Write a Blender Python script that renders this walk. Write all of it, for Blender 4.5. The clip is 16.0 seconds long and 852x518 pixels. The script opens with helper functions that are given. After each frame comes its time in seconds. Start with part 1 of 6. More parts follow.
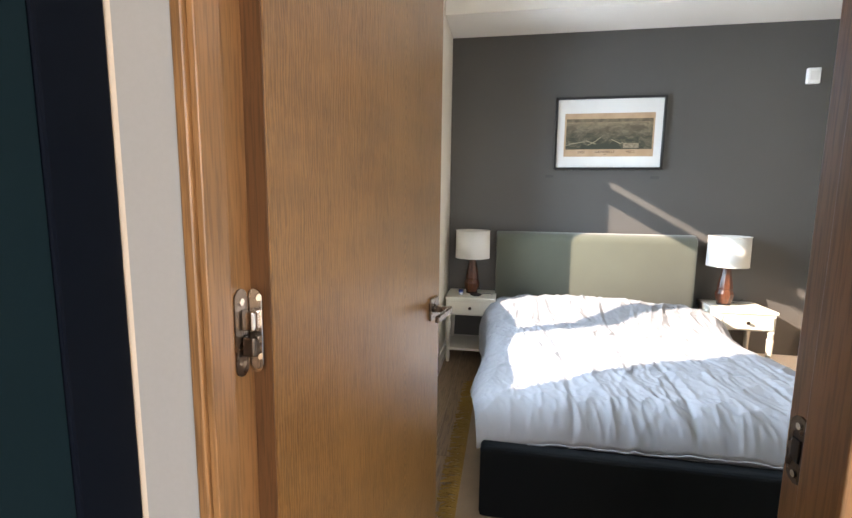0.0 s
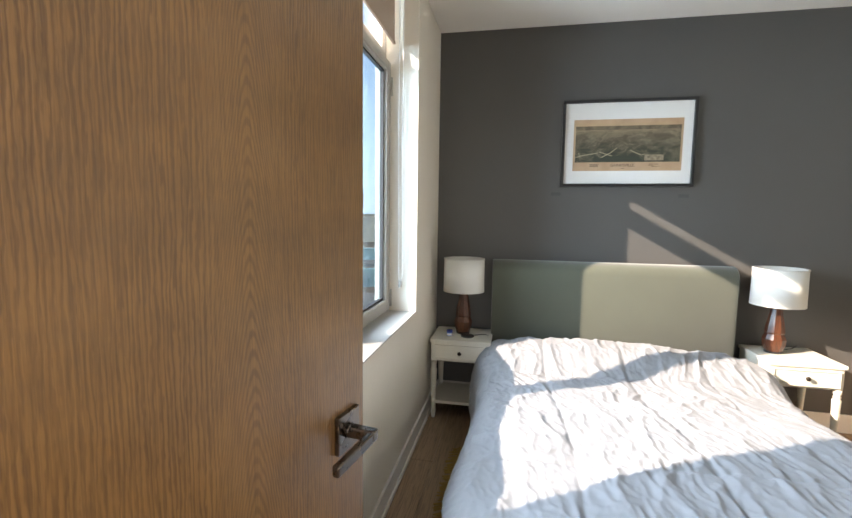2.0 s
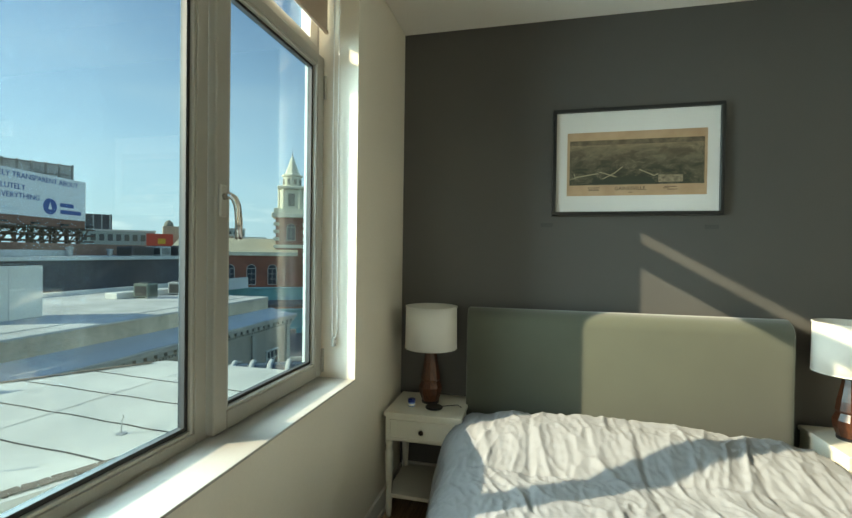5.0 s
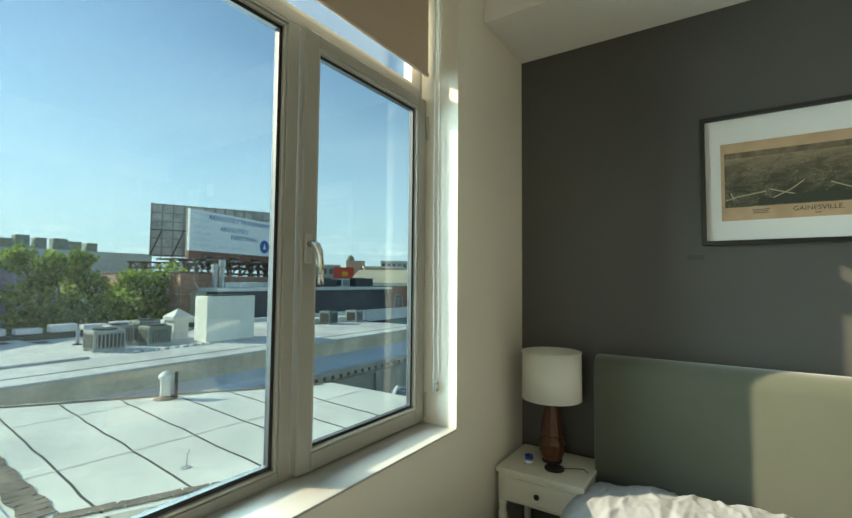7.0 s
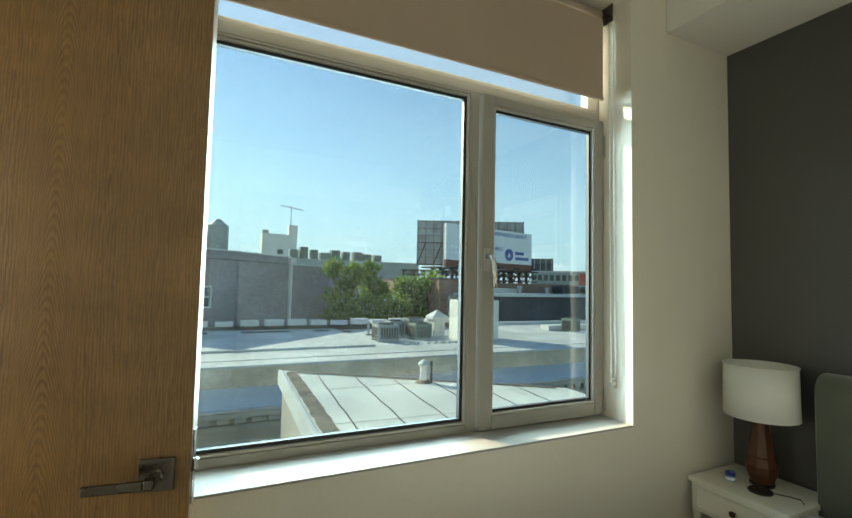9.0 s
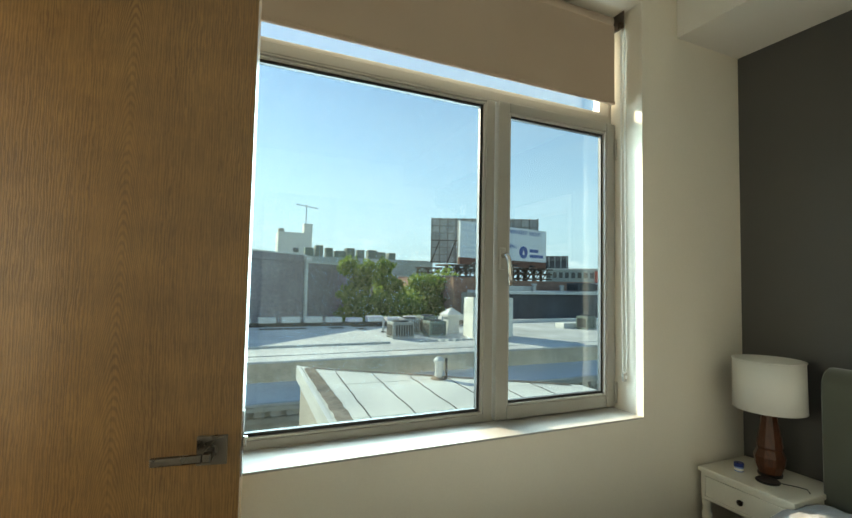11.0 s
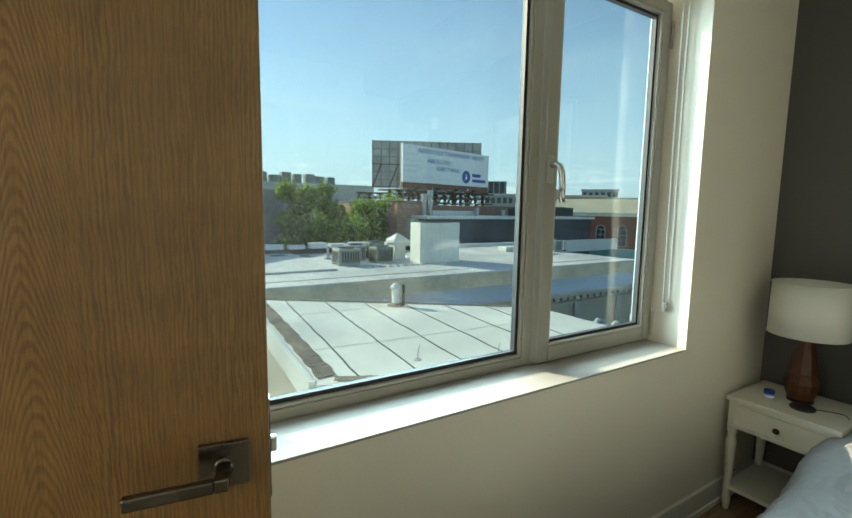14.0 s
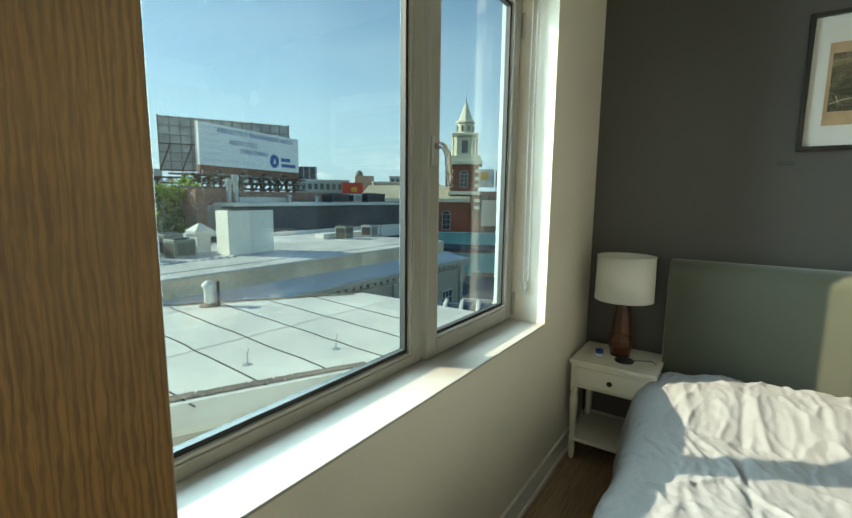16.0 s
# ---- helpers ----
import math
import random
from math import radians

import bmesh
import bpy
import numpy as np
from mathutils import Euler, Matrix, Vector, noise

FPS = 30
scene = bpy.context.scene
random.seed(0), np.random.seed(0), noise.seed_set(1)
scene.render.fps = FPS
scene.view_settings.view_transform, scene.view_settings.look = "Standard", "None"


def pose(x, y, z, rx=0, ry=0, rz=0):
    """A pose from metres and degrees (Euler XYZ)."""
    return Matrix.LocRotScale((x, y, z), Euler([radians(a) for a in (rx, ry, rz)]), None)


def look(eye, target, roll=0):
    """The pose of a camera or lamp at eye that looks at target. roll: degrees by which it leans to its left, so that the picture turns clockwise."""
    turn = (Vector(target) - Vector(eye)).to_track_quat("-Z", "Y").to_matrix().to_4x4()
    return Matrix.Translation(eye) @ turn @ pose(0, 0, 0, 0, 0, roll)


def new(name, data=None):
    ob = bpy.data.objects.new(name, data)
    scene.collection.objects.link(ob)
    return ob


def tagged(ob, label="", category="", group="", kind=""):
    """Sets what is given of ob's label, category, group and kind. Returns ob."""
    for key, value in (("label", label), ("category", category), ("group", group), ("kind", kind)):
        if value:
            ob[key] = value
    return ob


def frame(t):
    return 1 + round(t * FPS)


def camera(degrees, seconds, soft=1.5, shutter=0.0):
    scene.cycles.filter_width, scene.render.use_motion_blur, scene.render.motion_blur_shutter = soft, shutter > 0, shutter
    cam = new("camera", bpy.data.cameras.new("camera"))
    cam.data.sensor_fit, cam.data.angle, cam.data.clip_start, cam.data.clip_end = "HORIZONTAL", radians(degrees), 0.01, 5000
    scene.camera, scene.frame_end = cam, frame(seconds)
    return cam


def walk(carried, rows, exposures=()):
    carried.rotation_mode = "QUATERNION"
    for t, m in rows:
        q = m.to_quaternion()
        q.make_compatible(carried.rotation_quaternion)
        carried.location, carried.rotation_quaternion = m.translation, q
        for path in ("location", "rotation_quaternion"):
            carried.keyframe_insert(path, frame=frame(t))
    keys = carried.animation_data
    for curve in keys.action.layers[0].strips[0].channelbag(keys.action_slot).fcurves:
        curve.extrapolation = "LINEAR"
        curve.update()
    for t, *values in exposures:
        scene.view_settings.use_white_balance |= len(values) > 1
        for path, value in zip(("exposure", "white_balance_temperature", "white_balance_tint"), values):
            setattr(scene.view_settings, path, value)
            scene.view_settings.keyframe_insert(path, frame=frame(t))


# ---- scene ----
cam = camera(87.54, 16.0)
PATH = [
    (0, (0.491, 0.697, 1.295), (0.145, 2.649, 1.032), 0.7),
    (0.5, (0.558, 0.887, 1.330), (0.201, 2.841, 1.092), 0.7),
    (1, (0.576, 1.052, 1.345), (0.220, 3.007, 1.127), 0.7),
    (1.5, (0.592, 1.188, 1.346), (0.207, 3.140, 1.141), 0.8),
    (2, (0.559, 1.321, 1.341), (0.175, 3.274, 1.147), 0.8),
    (2.5, (0.574, 1.449, 1.322), (0.186, 3.403, 1.147), 0.8),
    (3, (0.622, 1.588, 1.362), (0.232, 3.542, 1.182), 0.7),
    (3.5, (0.626, 1.730, 1.350), (0.260, 3.690, 1.199), 0.8),
    (4, (0.700, 1.846, 1.342), (0.299, 3.801, 1.221), 0.7),
    (6.5, (0.795, 2.144, 1.335), (0.033, 3.989, 1.460), 0.9),
    (7, (0.929, 2.195, 1.382), (-0.181, 3.856, 1.485), 0.5),
    (7.5, (1.054, 2.214, 1.386), (-0.373, 3.611, 1.495), 0.3),
    (8, (1.169, 2.175, 1.391), (-0.480, 3.300, 1.507), 0.6),
    (8.5, (1.311, 2.151, 1.374), (-0.467, 3.058, 1.502), 1.3),
    (11, (1.486, 2.065, 1.374), (-0.345, 2.864, 1.479), 1.2),
    (11.5, (1.316, 2.095, 1.365), (-0.509, 2.907, 1.469), 1.3),
    (12, (1.181, 2.149, 1.391), (-0.635, 2.981, 1.493), 1.1),
    (12.5, (1.077, 2.183, 1.391), (-0.706, 3.083, 1.489), 1.0),
    (13, (1.012, 2.145, 1.378), (-0.718, 3.147, 1.412), 0.8),
    (13.5, (0.989, 2.087, 1.369), (-0.719, 3.121, 1.265), 0.9),
    (14, (0.962, 1.966, 1.340), (-0.733, 3.005, 1.117), 0.9),
    (14.5, (0.920, 1.933, 1.341), (-0.748, 3.004, 1.079), 1.0),
    (15, (0.840, 1.948, 1.345), (-0.733, 3.154, 1.079), 1.2),
    (15.5, (0.737, 1.953, 1.336), (-0.624, 3.393, 1.067), 0.5),
    (16, (0.669, 1.932, 1.334), (-0.460, 3.560, 1.061), 0.6),
]
EXPOSURES = [(0.0, 2.0, 7350, 21), (1.5, 1.74, 7350, 20), (2.5, 1.55, 7600, 16), (3.5, 1.2, 8000, 6), (6.5, 0.96, 8250, -2), (8.5, 0.97, 8250, -1), (11.0, 1.1, 8550, 3), (12.5, 0.96, 8200, -2), (14.5, 0.98, 8300, 0), (16.0, 0.96, 8250, -2)]
walk(cam, [(t, look(eye, target, roll)) for t, eye, target, roll in PATH], EXPOSURES)

# ---------------------------------------------------------------- light
SUN_DIR = Vector((1.0, 0.55, -0.565)).normalized()
world = bpy.data.worlds.new("sky")
scene.world = world
world.use_nodes = True
wn = world.node_tree
wn.nodes.clear()
sky = wn.nodes.new("ShaderNodeTexSky")
sky.sky_type = "NISHITA"
sky.sun_disc = False
sky.sun_elevation = math.asin(-SUN_DIR.z)
sky.sun_rotation = math.atan2(-SUN_DIR.x, -SUN_DIR.y)
sky.air_density, sky.dust_density, sky.ozone_density = 1.0, 0.1, 2.5
wbg = wn.nodes.new("ShaderNodeBackground")
wbg.inputs["Strength"].default_value = 0.145
wout = wn.nodes.new("ShaderNodeOutputWorld")
wn.links.new(sky.outputs[0], wbg.inputs[0])
wn.links.new(wbg.outputs[0], wout.inputs[0])

sun_data = bpy.data.lights.new("sun", "SUN")
sun_data.energy, sun_data.angle, sun_data.color = 4.8, radians(0.55), (1.0, 0.93, 0.82)
sun = new("sun", sun_data)
sun.matrix_world = look((-20, -11, 11.3), Vector((-20, -11, 11.3)) + SUN_DIR)

# the sky's light through the window's opening; the hall lamp is an added fill
for nm, w, h, watts, eye, aim in (
    ("window_daylight", 2.3, 2.4, 250.0, (-1.8, 3.05, 1.7), (1.2, 3.15, 1.4)),
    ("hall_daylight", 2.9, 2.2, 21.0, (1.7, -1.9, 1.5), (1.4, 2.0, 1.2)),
):
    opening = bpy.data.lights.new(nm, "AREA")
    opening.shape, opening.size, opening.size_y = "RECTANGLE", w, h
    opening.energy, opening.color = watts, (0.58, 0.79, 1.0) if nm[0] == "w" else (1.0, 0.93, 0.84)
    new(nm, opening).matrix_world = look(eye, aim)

# ---------------------------------------------------------------- materials


def shader(name):
    m = bpy.data.materials.new(name)
    m.use_nodes = True
    nt = m.node_tree
    return m, nt, nt.nodes["Principled BSDF"]


def mixed(nt, a, b, fac, mode="MIX"):
    n = nt.nodes.new("ShaderNodeMix")
    n.data_type, n.blend_type = "RGBA", mode
    for sock, v in ((n.inputs[0], fac), (n.inputs[6], a), (n.inputs[7], b)):
        if isinstance(v, bpy.types.NodeSocket):
            nt.links.new(v, sock)
        elif isinstance(v, (int, float)):
            sock.default_value = v
        else:
            sock.default_value = (*v[:3], 1)
    return n.outputs[2]


def coords(nt, scale=(1, 1, 1), rot=(0, 0, 0)):
    tc = nt.nodes.new("ShaderNodeTexCoord")
    mp = nt.nodes.new("ShaderNodeMapping")
    mp.inputs["Scale"].default_value = scale
    mp.inputs["Rotation"].default_value = rot
    nt.links.new(tc.outputs["Object"], mp.inputs[0])
    return mp.outputs[0]


def noisy(nt, vec, scale, detail=4.0, rough=0.55, distort=0.0):
    n = nt.nodes.new("ShaderNodeTexNoise")
    n.inputs["Scale"].default_value, n.inputs["Detail"].default_value = scale, detail
    n.inputs["Roughness"].default_value, n.inputs["Distortion"].default_value = rough, distort
    if vec is not None:
        nt.links.new(vec, n.inputs["Vector"])
    return n.outputs[0]


def ramp(nt, fac, stops):
    n = nt.nodes.new("ShaderNodeValToRGB")
    nt.links.new(fac, n.inputs[0])
    while len(n.color_ramp.elements) < len(stops):
        n.color_ramp.elements.new(0.5)
    for e, (p, c) in zip(n.color_ramp.elements, stops):
        e.position, e.color = p, (*(c if not isinstance(c, (int, float)) else (c, c, c)), 1)
    return n.outputs[0]


def bumped(nt, bsdf, height, strength=0.2, dist=0.002):
    n = nt.nodes.new("ShaderNodeBump")
    n.inputs["Strength"].default_value, n.inputs["Distance"].default_value = strength, dist
    nt.links.new(height, n.inputs["Height"])
    nt.links.new(n.outputs[0], bsdf.inputs["Normal"])


def surface(name, color, rough=0.6, metal=0.0, var=0.12, scale=3.0, grain=60.0, bump=0.15, dist=0.001, island=0.0):
    """Two scales of variation over a base colour, with a fine relief."""
    m, nt, b = shader(name)
    v = coords(nt)
    dark = tuple(c * (1 - var) for c in color)
    lite = tuple(min(1, c * (1 + var * 0.7)) for c in color)
    big = noisy(nt, v, scale, 3)
    fine = noisy(nt, v, grain, 4)
    col = ramp(nt, big, [(0.3, dark), (0.7, lite)])
    col = mixed(nt, col, ramp(nt, fine, [(0.35, 1 - var), (0.65, 1.0)]), 0.6, "MULTIPLY")
    if island:
        oi = nt.nodes.new("ShaderNodeObjectInfo")
        col = mixed(nt, col, ramp(nt, oi.outputs["Random"], [(0, 1 - island), (1, 1.0)]), 1.0, "MULTIPLY")
    nt.links.new(col, b.inputs["Base Color"])
    rr = ramp(nt, big, [(0.2, max(0.02, rough - 0.08)), (0.8, min(1, rough + 0.08))])
    nt.links.new(rr, b.inputs["Roughness"])
    b.inputs["Metallic"].default_value = metal
    if bump:
        bumped(nt, b, fine, bump, dist)
    return m


def wood(name, c0, c1, c2, axis="z", rough=0.45, bands=14.0, pores=220.0, vary=0.0, bump=0.25):
    """Timber with long pores and cathedral figure along an axis."""
    m, nt, b = shader(name)
    k = {"x": 0, "y": 1, "z": 2}[axis]
    s1 = [1.0, 1.0, 1.0]
    s1[k] = 0.1
    s2 = [1.0, 1.0, 1.0]
    s2[k] = 0.045
    v1, v2 = coords(nt, s1), coords(nt, s2)
    if vary:
        oi = nt.nodes.new("ShaderNodeObjectInfo")
        for v in (v1, v2):
            mul = nt.nodes.new("ShaderNodeVectorMath")
            mul.operation = "SCALE"
            mul.inputs[0].default_value = (7.1, 3.7, 9.3)
            nt.links.new(oi.outputs["Random"], mul.inputs["Scale"])
            nt.links.new(mul.outputs[0], v.node.inputs["Location"])
    figure = noisy(nt, v1, bands * 0.22, 2, 0.5)
    wave = nt.nodes.new("ShaderNodeMath")
    wave.operation = "MULTIPLY"
    wave.inputs[1].default_value = bands * 2.2
    nt.links.new(figure, wave.inputs[0])
    frac = nt.nodes.new("ShaderNodeMath")
    frac.operation = "PINGPONG"
    frac.inputs[1].default_value = 1.0
    nt.links.new(wave.outputs[0], frac.inputs[0])
    fine = noisy(nt, v2, pores, 3, 0.6)
    mid = noisy(nt, v2, pores * 0.22, 3, 0.6)
    tone = ramp(nt, figure, [(0.3, c0), (0.5, c1), (0.72, c2)])
    tone = mixed(nt, tone, ramp(nt, frac.outputs[0], [(0.0, 0.74), (0.45, 1.0), (1.0, 0.95)]), 0.55, "MULTIPLY")
    tone = mixed(nt, tone, ramp(nt, mid, [(0.35, 0.8), (0.6, 1.0)]), 0.6, "MULTIPLY")
    tone = mixed(nt, tone, ramp(nt, fine, [(0.4, 0.5), (0.53, 1.0)]), 0.7, "MULTIPLY")
    if vary:
        tone = mixed(nt, tone, ramp(nt, oi.outputs["Random"], [(0, 1 - vary), (1, 1.0)]), 1.0, "MULTIPLY")
    nt.links.new(tone, b.inputs["Base Color"])
    b.inputs["Roughness"].default_value = rough
    bumped(nt, b, fine, bump, 0.0008)
    return m


def veneer(name, light, mid, dark, axis_y=0.52):
    """Open-pored oak: upright ridged grain, a crown of arches about one axis, faint cross bands."""
    m, nt, b = shader(name)
    tc = nt.nodes.new("ShaderNodeTexCoord")
    sep = nt.nodes.new("ShaderNodeSeparateXYZ")
    nt.links.new(tc.outputs["Object"], sep.inputs[0])

    def calc(op, a, b_=0.0):
        n = nt.nodes.new("ShaderNodeMath")
        n.operation = op
        for sock, v in zip(n.inputs, (a, b_)):
            if isinstance(v, bpy.types.NodeSocket):
                nt.links.new(v, sock)
            else:
                sock.default_value = v
        return n.outputs[0]

    def wave(ph):
        return calc("ADD", calc("MULTIPLY", calc("SINE", ph), 0.5), 0.5)

    sway = calc("MULTIPLY", calc("SUBTRACT", noisy(nt, coords(nt, (1, 1, 0.3)), 4.0, 3, 0.55), 0.5), 0.05)
    jit = noisy(nt, coords(nt, (1, 1, 0.16)), 75, 3, 0.65)
    off = calc("ADD", calc("SUBTRACT", sep.outputs["Y"], axis_y), sway)
    away = calc("SQRT", calc("ADD", calc("MULTIPLY", off, off), 0.0003))
    upright = wave(calc("ADD", calc("MULTIPLY", off, 1000.0), calc("MULTIPLY", jit, 16.0)))
    crown = wave(calc("ADD", calc("ADD", calc("MULTIPLY", away, 1500.0), calc("MULTIPLY", sep.outputs["Z"], 260.0)), calc("MULTIPLY", jit, 6.0)))
    near_axis = ramp(nt, away, [(0.03, 1.0), (0.085, 0.0)])
    lines = mixed(nt, upright, crown, near_axis)
    patchy = ramp(nt, noisy(nt, coords(nt, (1, 1, 0.35)), 11, 3, 0.6), [(0.3, 0.35), (0.6, 1.0)])
    pores = noisy(nt, coords(nt, (1, 1, 0.035)), 300, 4, 0.65)
    cloud = noisy(nt, coords(nt, (1, 1, 0.8)), 3.6, 4, 0.6)
    ripple = noisy(nt, coords(nt, (0.35, 0.35, 2.2)), 5.0, 3, 0.6)
    col = ramp(nt, cloud, [(0.3, mid), (0.7, light)])
    col = mixed(nt, col, ramp(nt, ripple, [(0.35, 0.86), (0.62, 1.0)]), 0.9, "MULTIPLY")
    dips = mixed(nt, ramp(nt, lines, [(0.12, 0.53), (0.64, 0.0)]), patchy, 1.0, "MULTIPLY")
    col = mixed(nt, col, dark, dips)
    col = mixed(nt, col, ramp(nt, pores, [(0.4, 0.66), (0.56, 1.0)]), 0.75, "MULTIPLY")
    nt.links.new(col, b.inputs["Base Color"])
    b.inputs["Roughness"].default_value = 0.45
    b.inputs["Coat Weight"].default_value = 0.45
    b.inputs["Coat Roughness"].default_value = 0.27
    bumped(nt, b, lines, 0.35, 0.0006)
    return m


def plain(name, color, rough=0.5, metal=0.0):
    m, nt, b = shader(name)
    b.inputs["Base Color"].default_value = (*color, 1)
    b.inputs["Roughness"].default_value, b.inputs["Metallic"].default_value = rough, metal
    return m


def fabric(name, color, rough=0.9, scale=900.0, var=0.18, sheen=0.3):
    m, nt, b = shader(name)
    v = coords(nt)
    w = noisy(nt, v, scale, 2)
    big = noisy(nt, v, 2.3, 4)
    col = ramp(nt, big, [(0.3, tuple(c * (1 - var) for c in color)), (0.7, color)])
    col = mixed(nt, col, ramp(nt, w, [(0.3, 0.82), (0.7, 1.0)]), 0.7, "MULTIPLY")
    nt.links.new(col, b.inputs["Base Color"])
    b.inputs["Roughness"].default_value = rough
    b.inputs["Sheen Weight"].default_value = sheen
    bumped(nt, b, w, 0.25, 0.0006)
    return m


def glazing(name, tint, base=0.03):
    """Tinted clear glass: gloss grows towards grazing."""
    m, nt, b = shader(name)
    nt.nodes.remove(b)
    tr = nt.nodes.new("ShaderNodeBsdfTransparent")
    tr.inputs["Color"].default_value = (*tint, 1)
    gl = nt.nodes.new("ShaderNodeBsdfGlossy")
    gl.inputs["Roughness"].default_value = 0.0
    lw = nt.nodes.new("ShaderNodeLayerWeight")
    lw.inputs["Blend"].default_value = 0.5
    pw = nt.nodes.new("ShaderNodeMath")
    pw.operation, pw.inputs[1].default_value = "POWER", 5.0
    nt.links.new(lw.outputs["Facing"], pw.inputs[0])
    ad = nt.nodes.new("ShaderNodeMath")
    ad.operation, ad.inputs[1].default_value, ad.use_clamp = "ADD", base, True
    nt.links.new(pw.outputs[0], ad.inputs[0])
    mx = nt.nodes.new("ShaderNodeMixShader")
    nt.links.new(ad.outputs[0], mx.inputs[0])
    nt.links.new(tr.outputs[0], mx.inputs[1])
    nt.links.new(gl.outputs[0], mx.inputs[2])
    nt.links.new(mx.outputs[0], nt.nodes["Material Output"].inputs[0])
    return m


WALL_PAINT = surface("warm_white_wall_paint", (0.8, 0.735, 0.63), 0.55, var=0.04, scale=1.2, grain=140, bump=0.12, dist=0.0006)
CEIL_PAINT = surface("ceiling_paint", (0.8, 0.76, 0.7), 0.7, var=0.03, scale=1.0, grain=160, bump=0.08, dist=0.0005)
DARK_PAINT = surface("charcoal_wall_paint", (0.078, 0.075, 0.071), 0.5, var=0.06, scale=1.4, grain=150, bump=0.14, dist=0.0006)
# white wall paint, greyed and darkened in colour to look less lit
DIM_WALL_PAINT = surface("dimmed_wall_paint", (0.42, 0.45, 0.46), 0.6, var=0.04, scale=1.2, grain=140, bump=0.12, dist=0.0006)
TOUCH_UP = surface("touch_up_paint", (0.066, 0.065, 0.064), 0.65, var=0.15, scale=20, grain=150)
TEAL_PAINT = surface("teal_hall_paint", (0.004, 0.017, 0.026), 0.85, var=0.06, scale=1.5, grain=150, bump=0.12, dist=0.0006)
# navy puts the shade of the hall corner into colour
CORNER_SHADE = surface("navy_trim_paint", (0.001, 0.004, 0.011), 0.8, var=0.08, scale=3, grain=150, bump=0.1)
for hall_paint in (TEAL_PAINT, CORNER_SHADE):
    hall_paint.node_tree.nodes["Principled BSDF"].inputs["Specular IOR Level"].default_value = 0.12
TRIM_PAINT = surface("white_trim_paint", (0.78, 0.75, 0.7), 0.38, var=0.04, scale=2.0, grain=90, bump=0.06, dist=0.0005)
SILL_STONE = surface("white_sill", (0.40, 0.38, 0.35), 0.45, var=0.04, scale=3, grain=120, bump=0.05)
FRAME_GREY = surface("grey_window_aluminium", (0.36, 0.34, 0.30), 0.42, var=0.05, scale=3, grain=200, bump=0.05)
FRAME_WHITE = surface("pale_window_bead", (0.45, 0.43, 0.385), 0.35, var=0.04, scale=3, grain=200, bump=0.04)
GASKET = plain("black_rubber_gasket", (0.012, 0.012, 0.013), 0.55)
GLASS = glazing("window_glass", (0.725, 0.825, 0.86), 0.055)
OAK_DOOR = veneer("oak_veneer", (0.3, 0.158, 0.05), (0.242, 0.122, 0.036), (0.084, 0.037, 0.0105))
OAK_JAMB = wood("oak_jamb", (0.33, 0.175, 0.07), (0.37, 0.2, 0.083), (0.41, 0.225, 0.098), "z", 0.4, 10, 200)
jamb_coat = OAK_JAMB.node_tree.nodes["Principled BSDF"].inputs
jamb_coat["Coat Weight"].default_value, jamb_coat["Coat Roughness"].default_value = 0.7, 0.28
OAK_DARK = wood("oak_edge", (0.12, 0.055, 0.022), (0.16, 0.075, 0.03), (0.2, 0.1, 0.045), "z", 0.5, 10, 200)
PLANK_OAK = wood("oak_floor_plank", (0.32, 0.21, 0.125), (0.38, 0.255, 0.155), (0.44, 0.3, 0.19), "y", 0.38, 9, 160, vary=0.3)
CLOSET_OAK = wood("pale_oak_laminate", (0.58, 0.44, 0.31), (0.64, 0.5, 0.36), (0.7, 0.55, 0.41), "z", 0.45, 8, 180, vary=0.08)
WALNUT = wood("turned_walnut", (0.055, 0.017, 0.008), (0.08, 0.025, 0.011), (0.125, 0.042, 0.018), "z", 0.33, 16, 150)
STEEL = surface("satin_nickel", (0.17, 0.145, 0.125), 0.28, 1.0, var=0.1, scale=20, grain=300, bump=0.04)
STEEL_BRIGHT = surface("polished_steel", (0.7, 0.68, 0.65), 0.15, 1.0, var=0.06, scale=30, grain=300, bump=0.03)
CREAM = surface("cream_lacquer", (0.7, 0.67, 0.58), 0.38, var=0.05, scale=4, grain=120, bump=0.06)
BRONZE = surface("dark_bronze", (0.05, 0.035, 0.025), 0.35, 0.9, var=0.2, scale=40, grain=200)
SHADE_LINEN = fabric("white_lamp_linen", (0.72, 0.7, 0.64), 0.85, 700, 0.04, 0.1)
GREEN_VELVET = fabric("sage_green_upholstery", (0.084, 0.09, 0.062), 0.85, 1200, 0.14, 0.5)
BED_DARK = fabric("dark_bed_upholstery", (0.004, 0.0055, 0.0065), 0.9, 900, 0.2, 0.0)
BED_DARK.node_tree.nodes["Principled BSDF"].inputs["Specular IOR Level"].default_value = 0.15
COTTON = fabric("white_cotton", (0.26, 0.267, 0.283), 0.88, 1300, 0.03, 0.1)
BLIND_CLOTH = fabric("beige_blind_cloth", (0.5, 0.38, 0.29), 0.9, 1500, 0.05, 0.1)
JUTE = fabric("woven_jute", (0.38, 0.27, 0.16), 0.95, 260, 0.35, 0.2)
MUSTARD = fabric("mustard_yarn", (0.36, 0.22, 0.045), 0.95, 300, 0.35, 0.2)
BLACK_FRAME = surface("black_frame_lacquer", (0.012, 0.012, 0.013), 0.35, var=0.2, scale=8, grain=120)
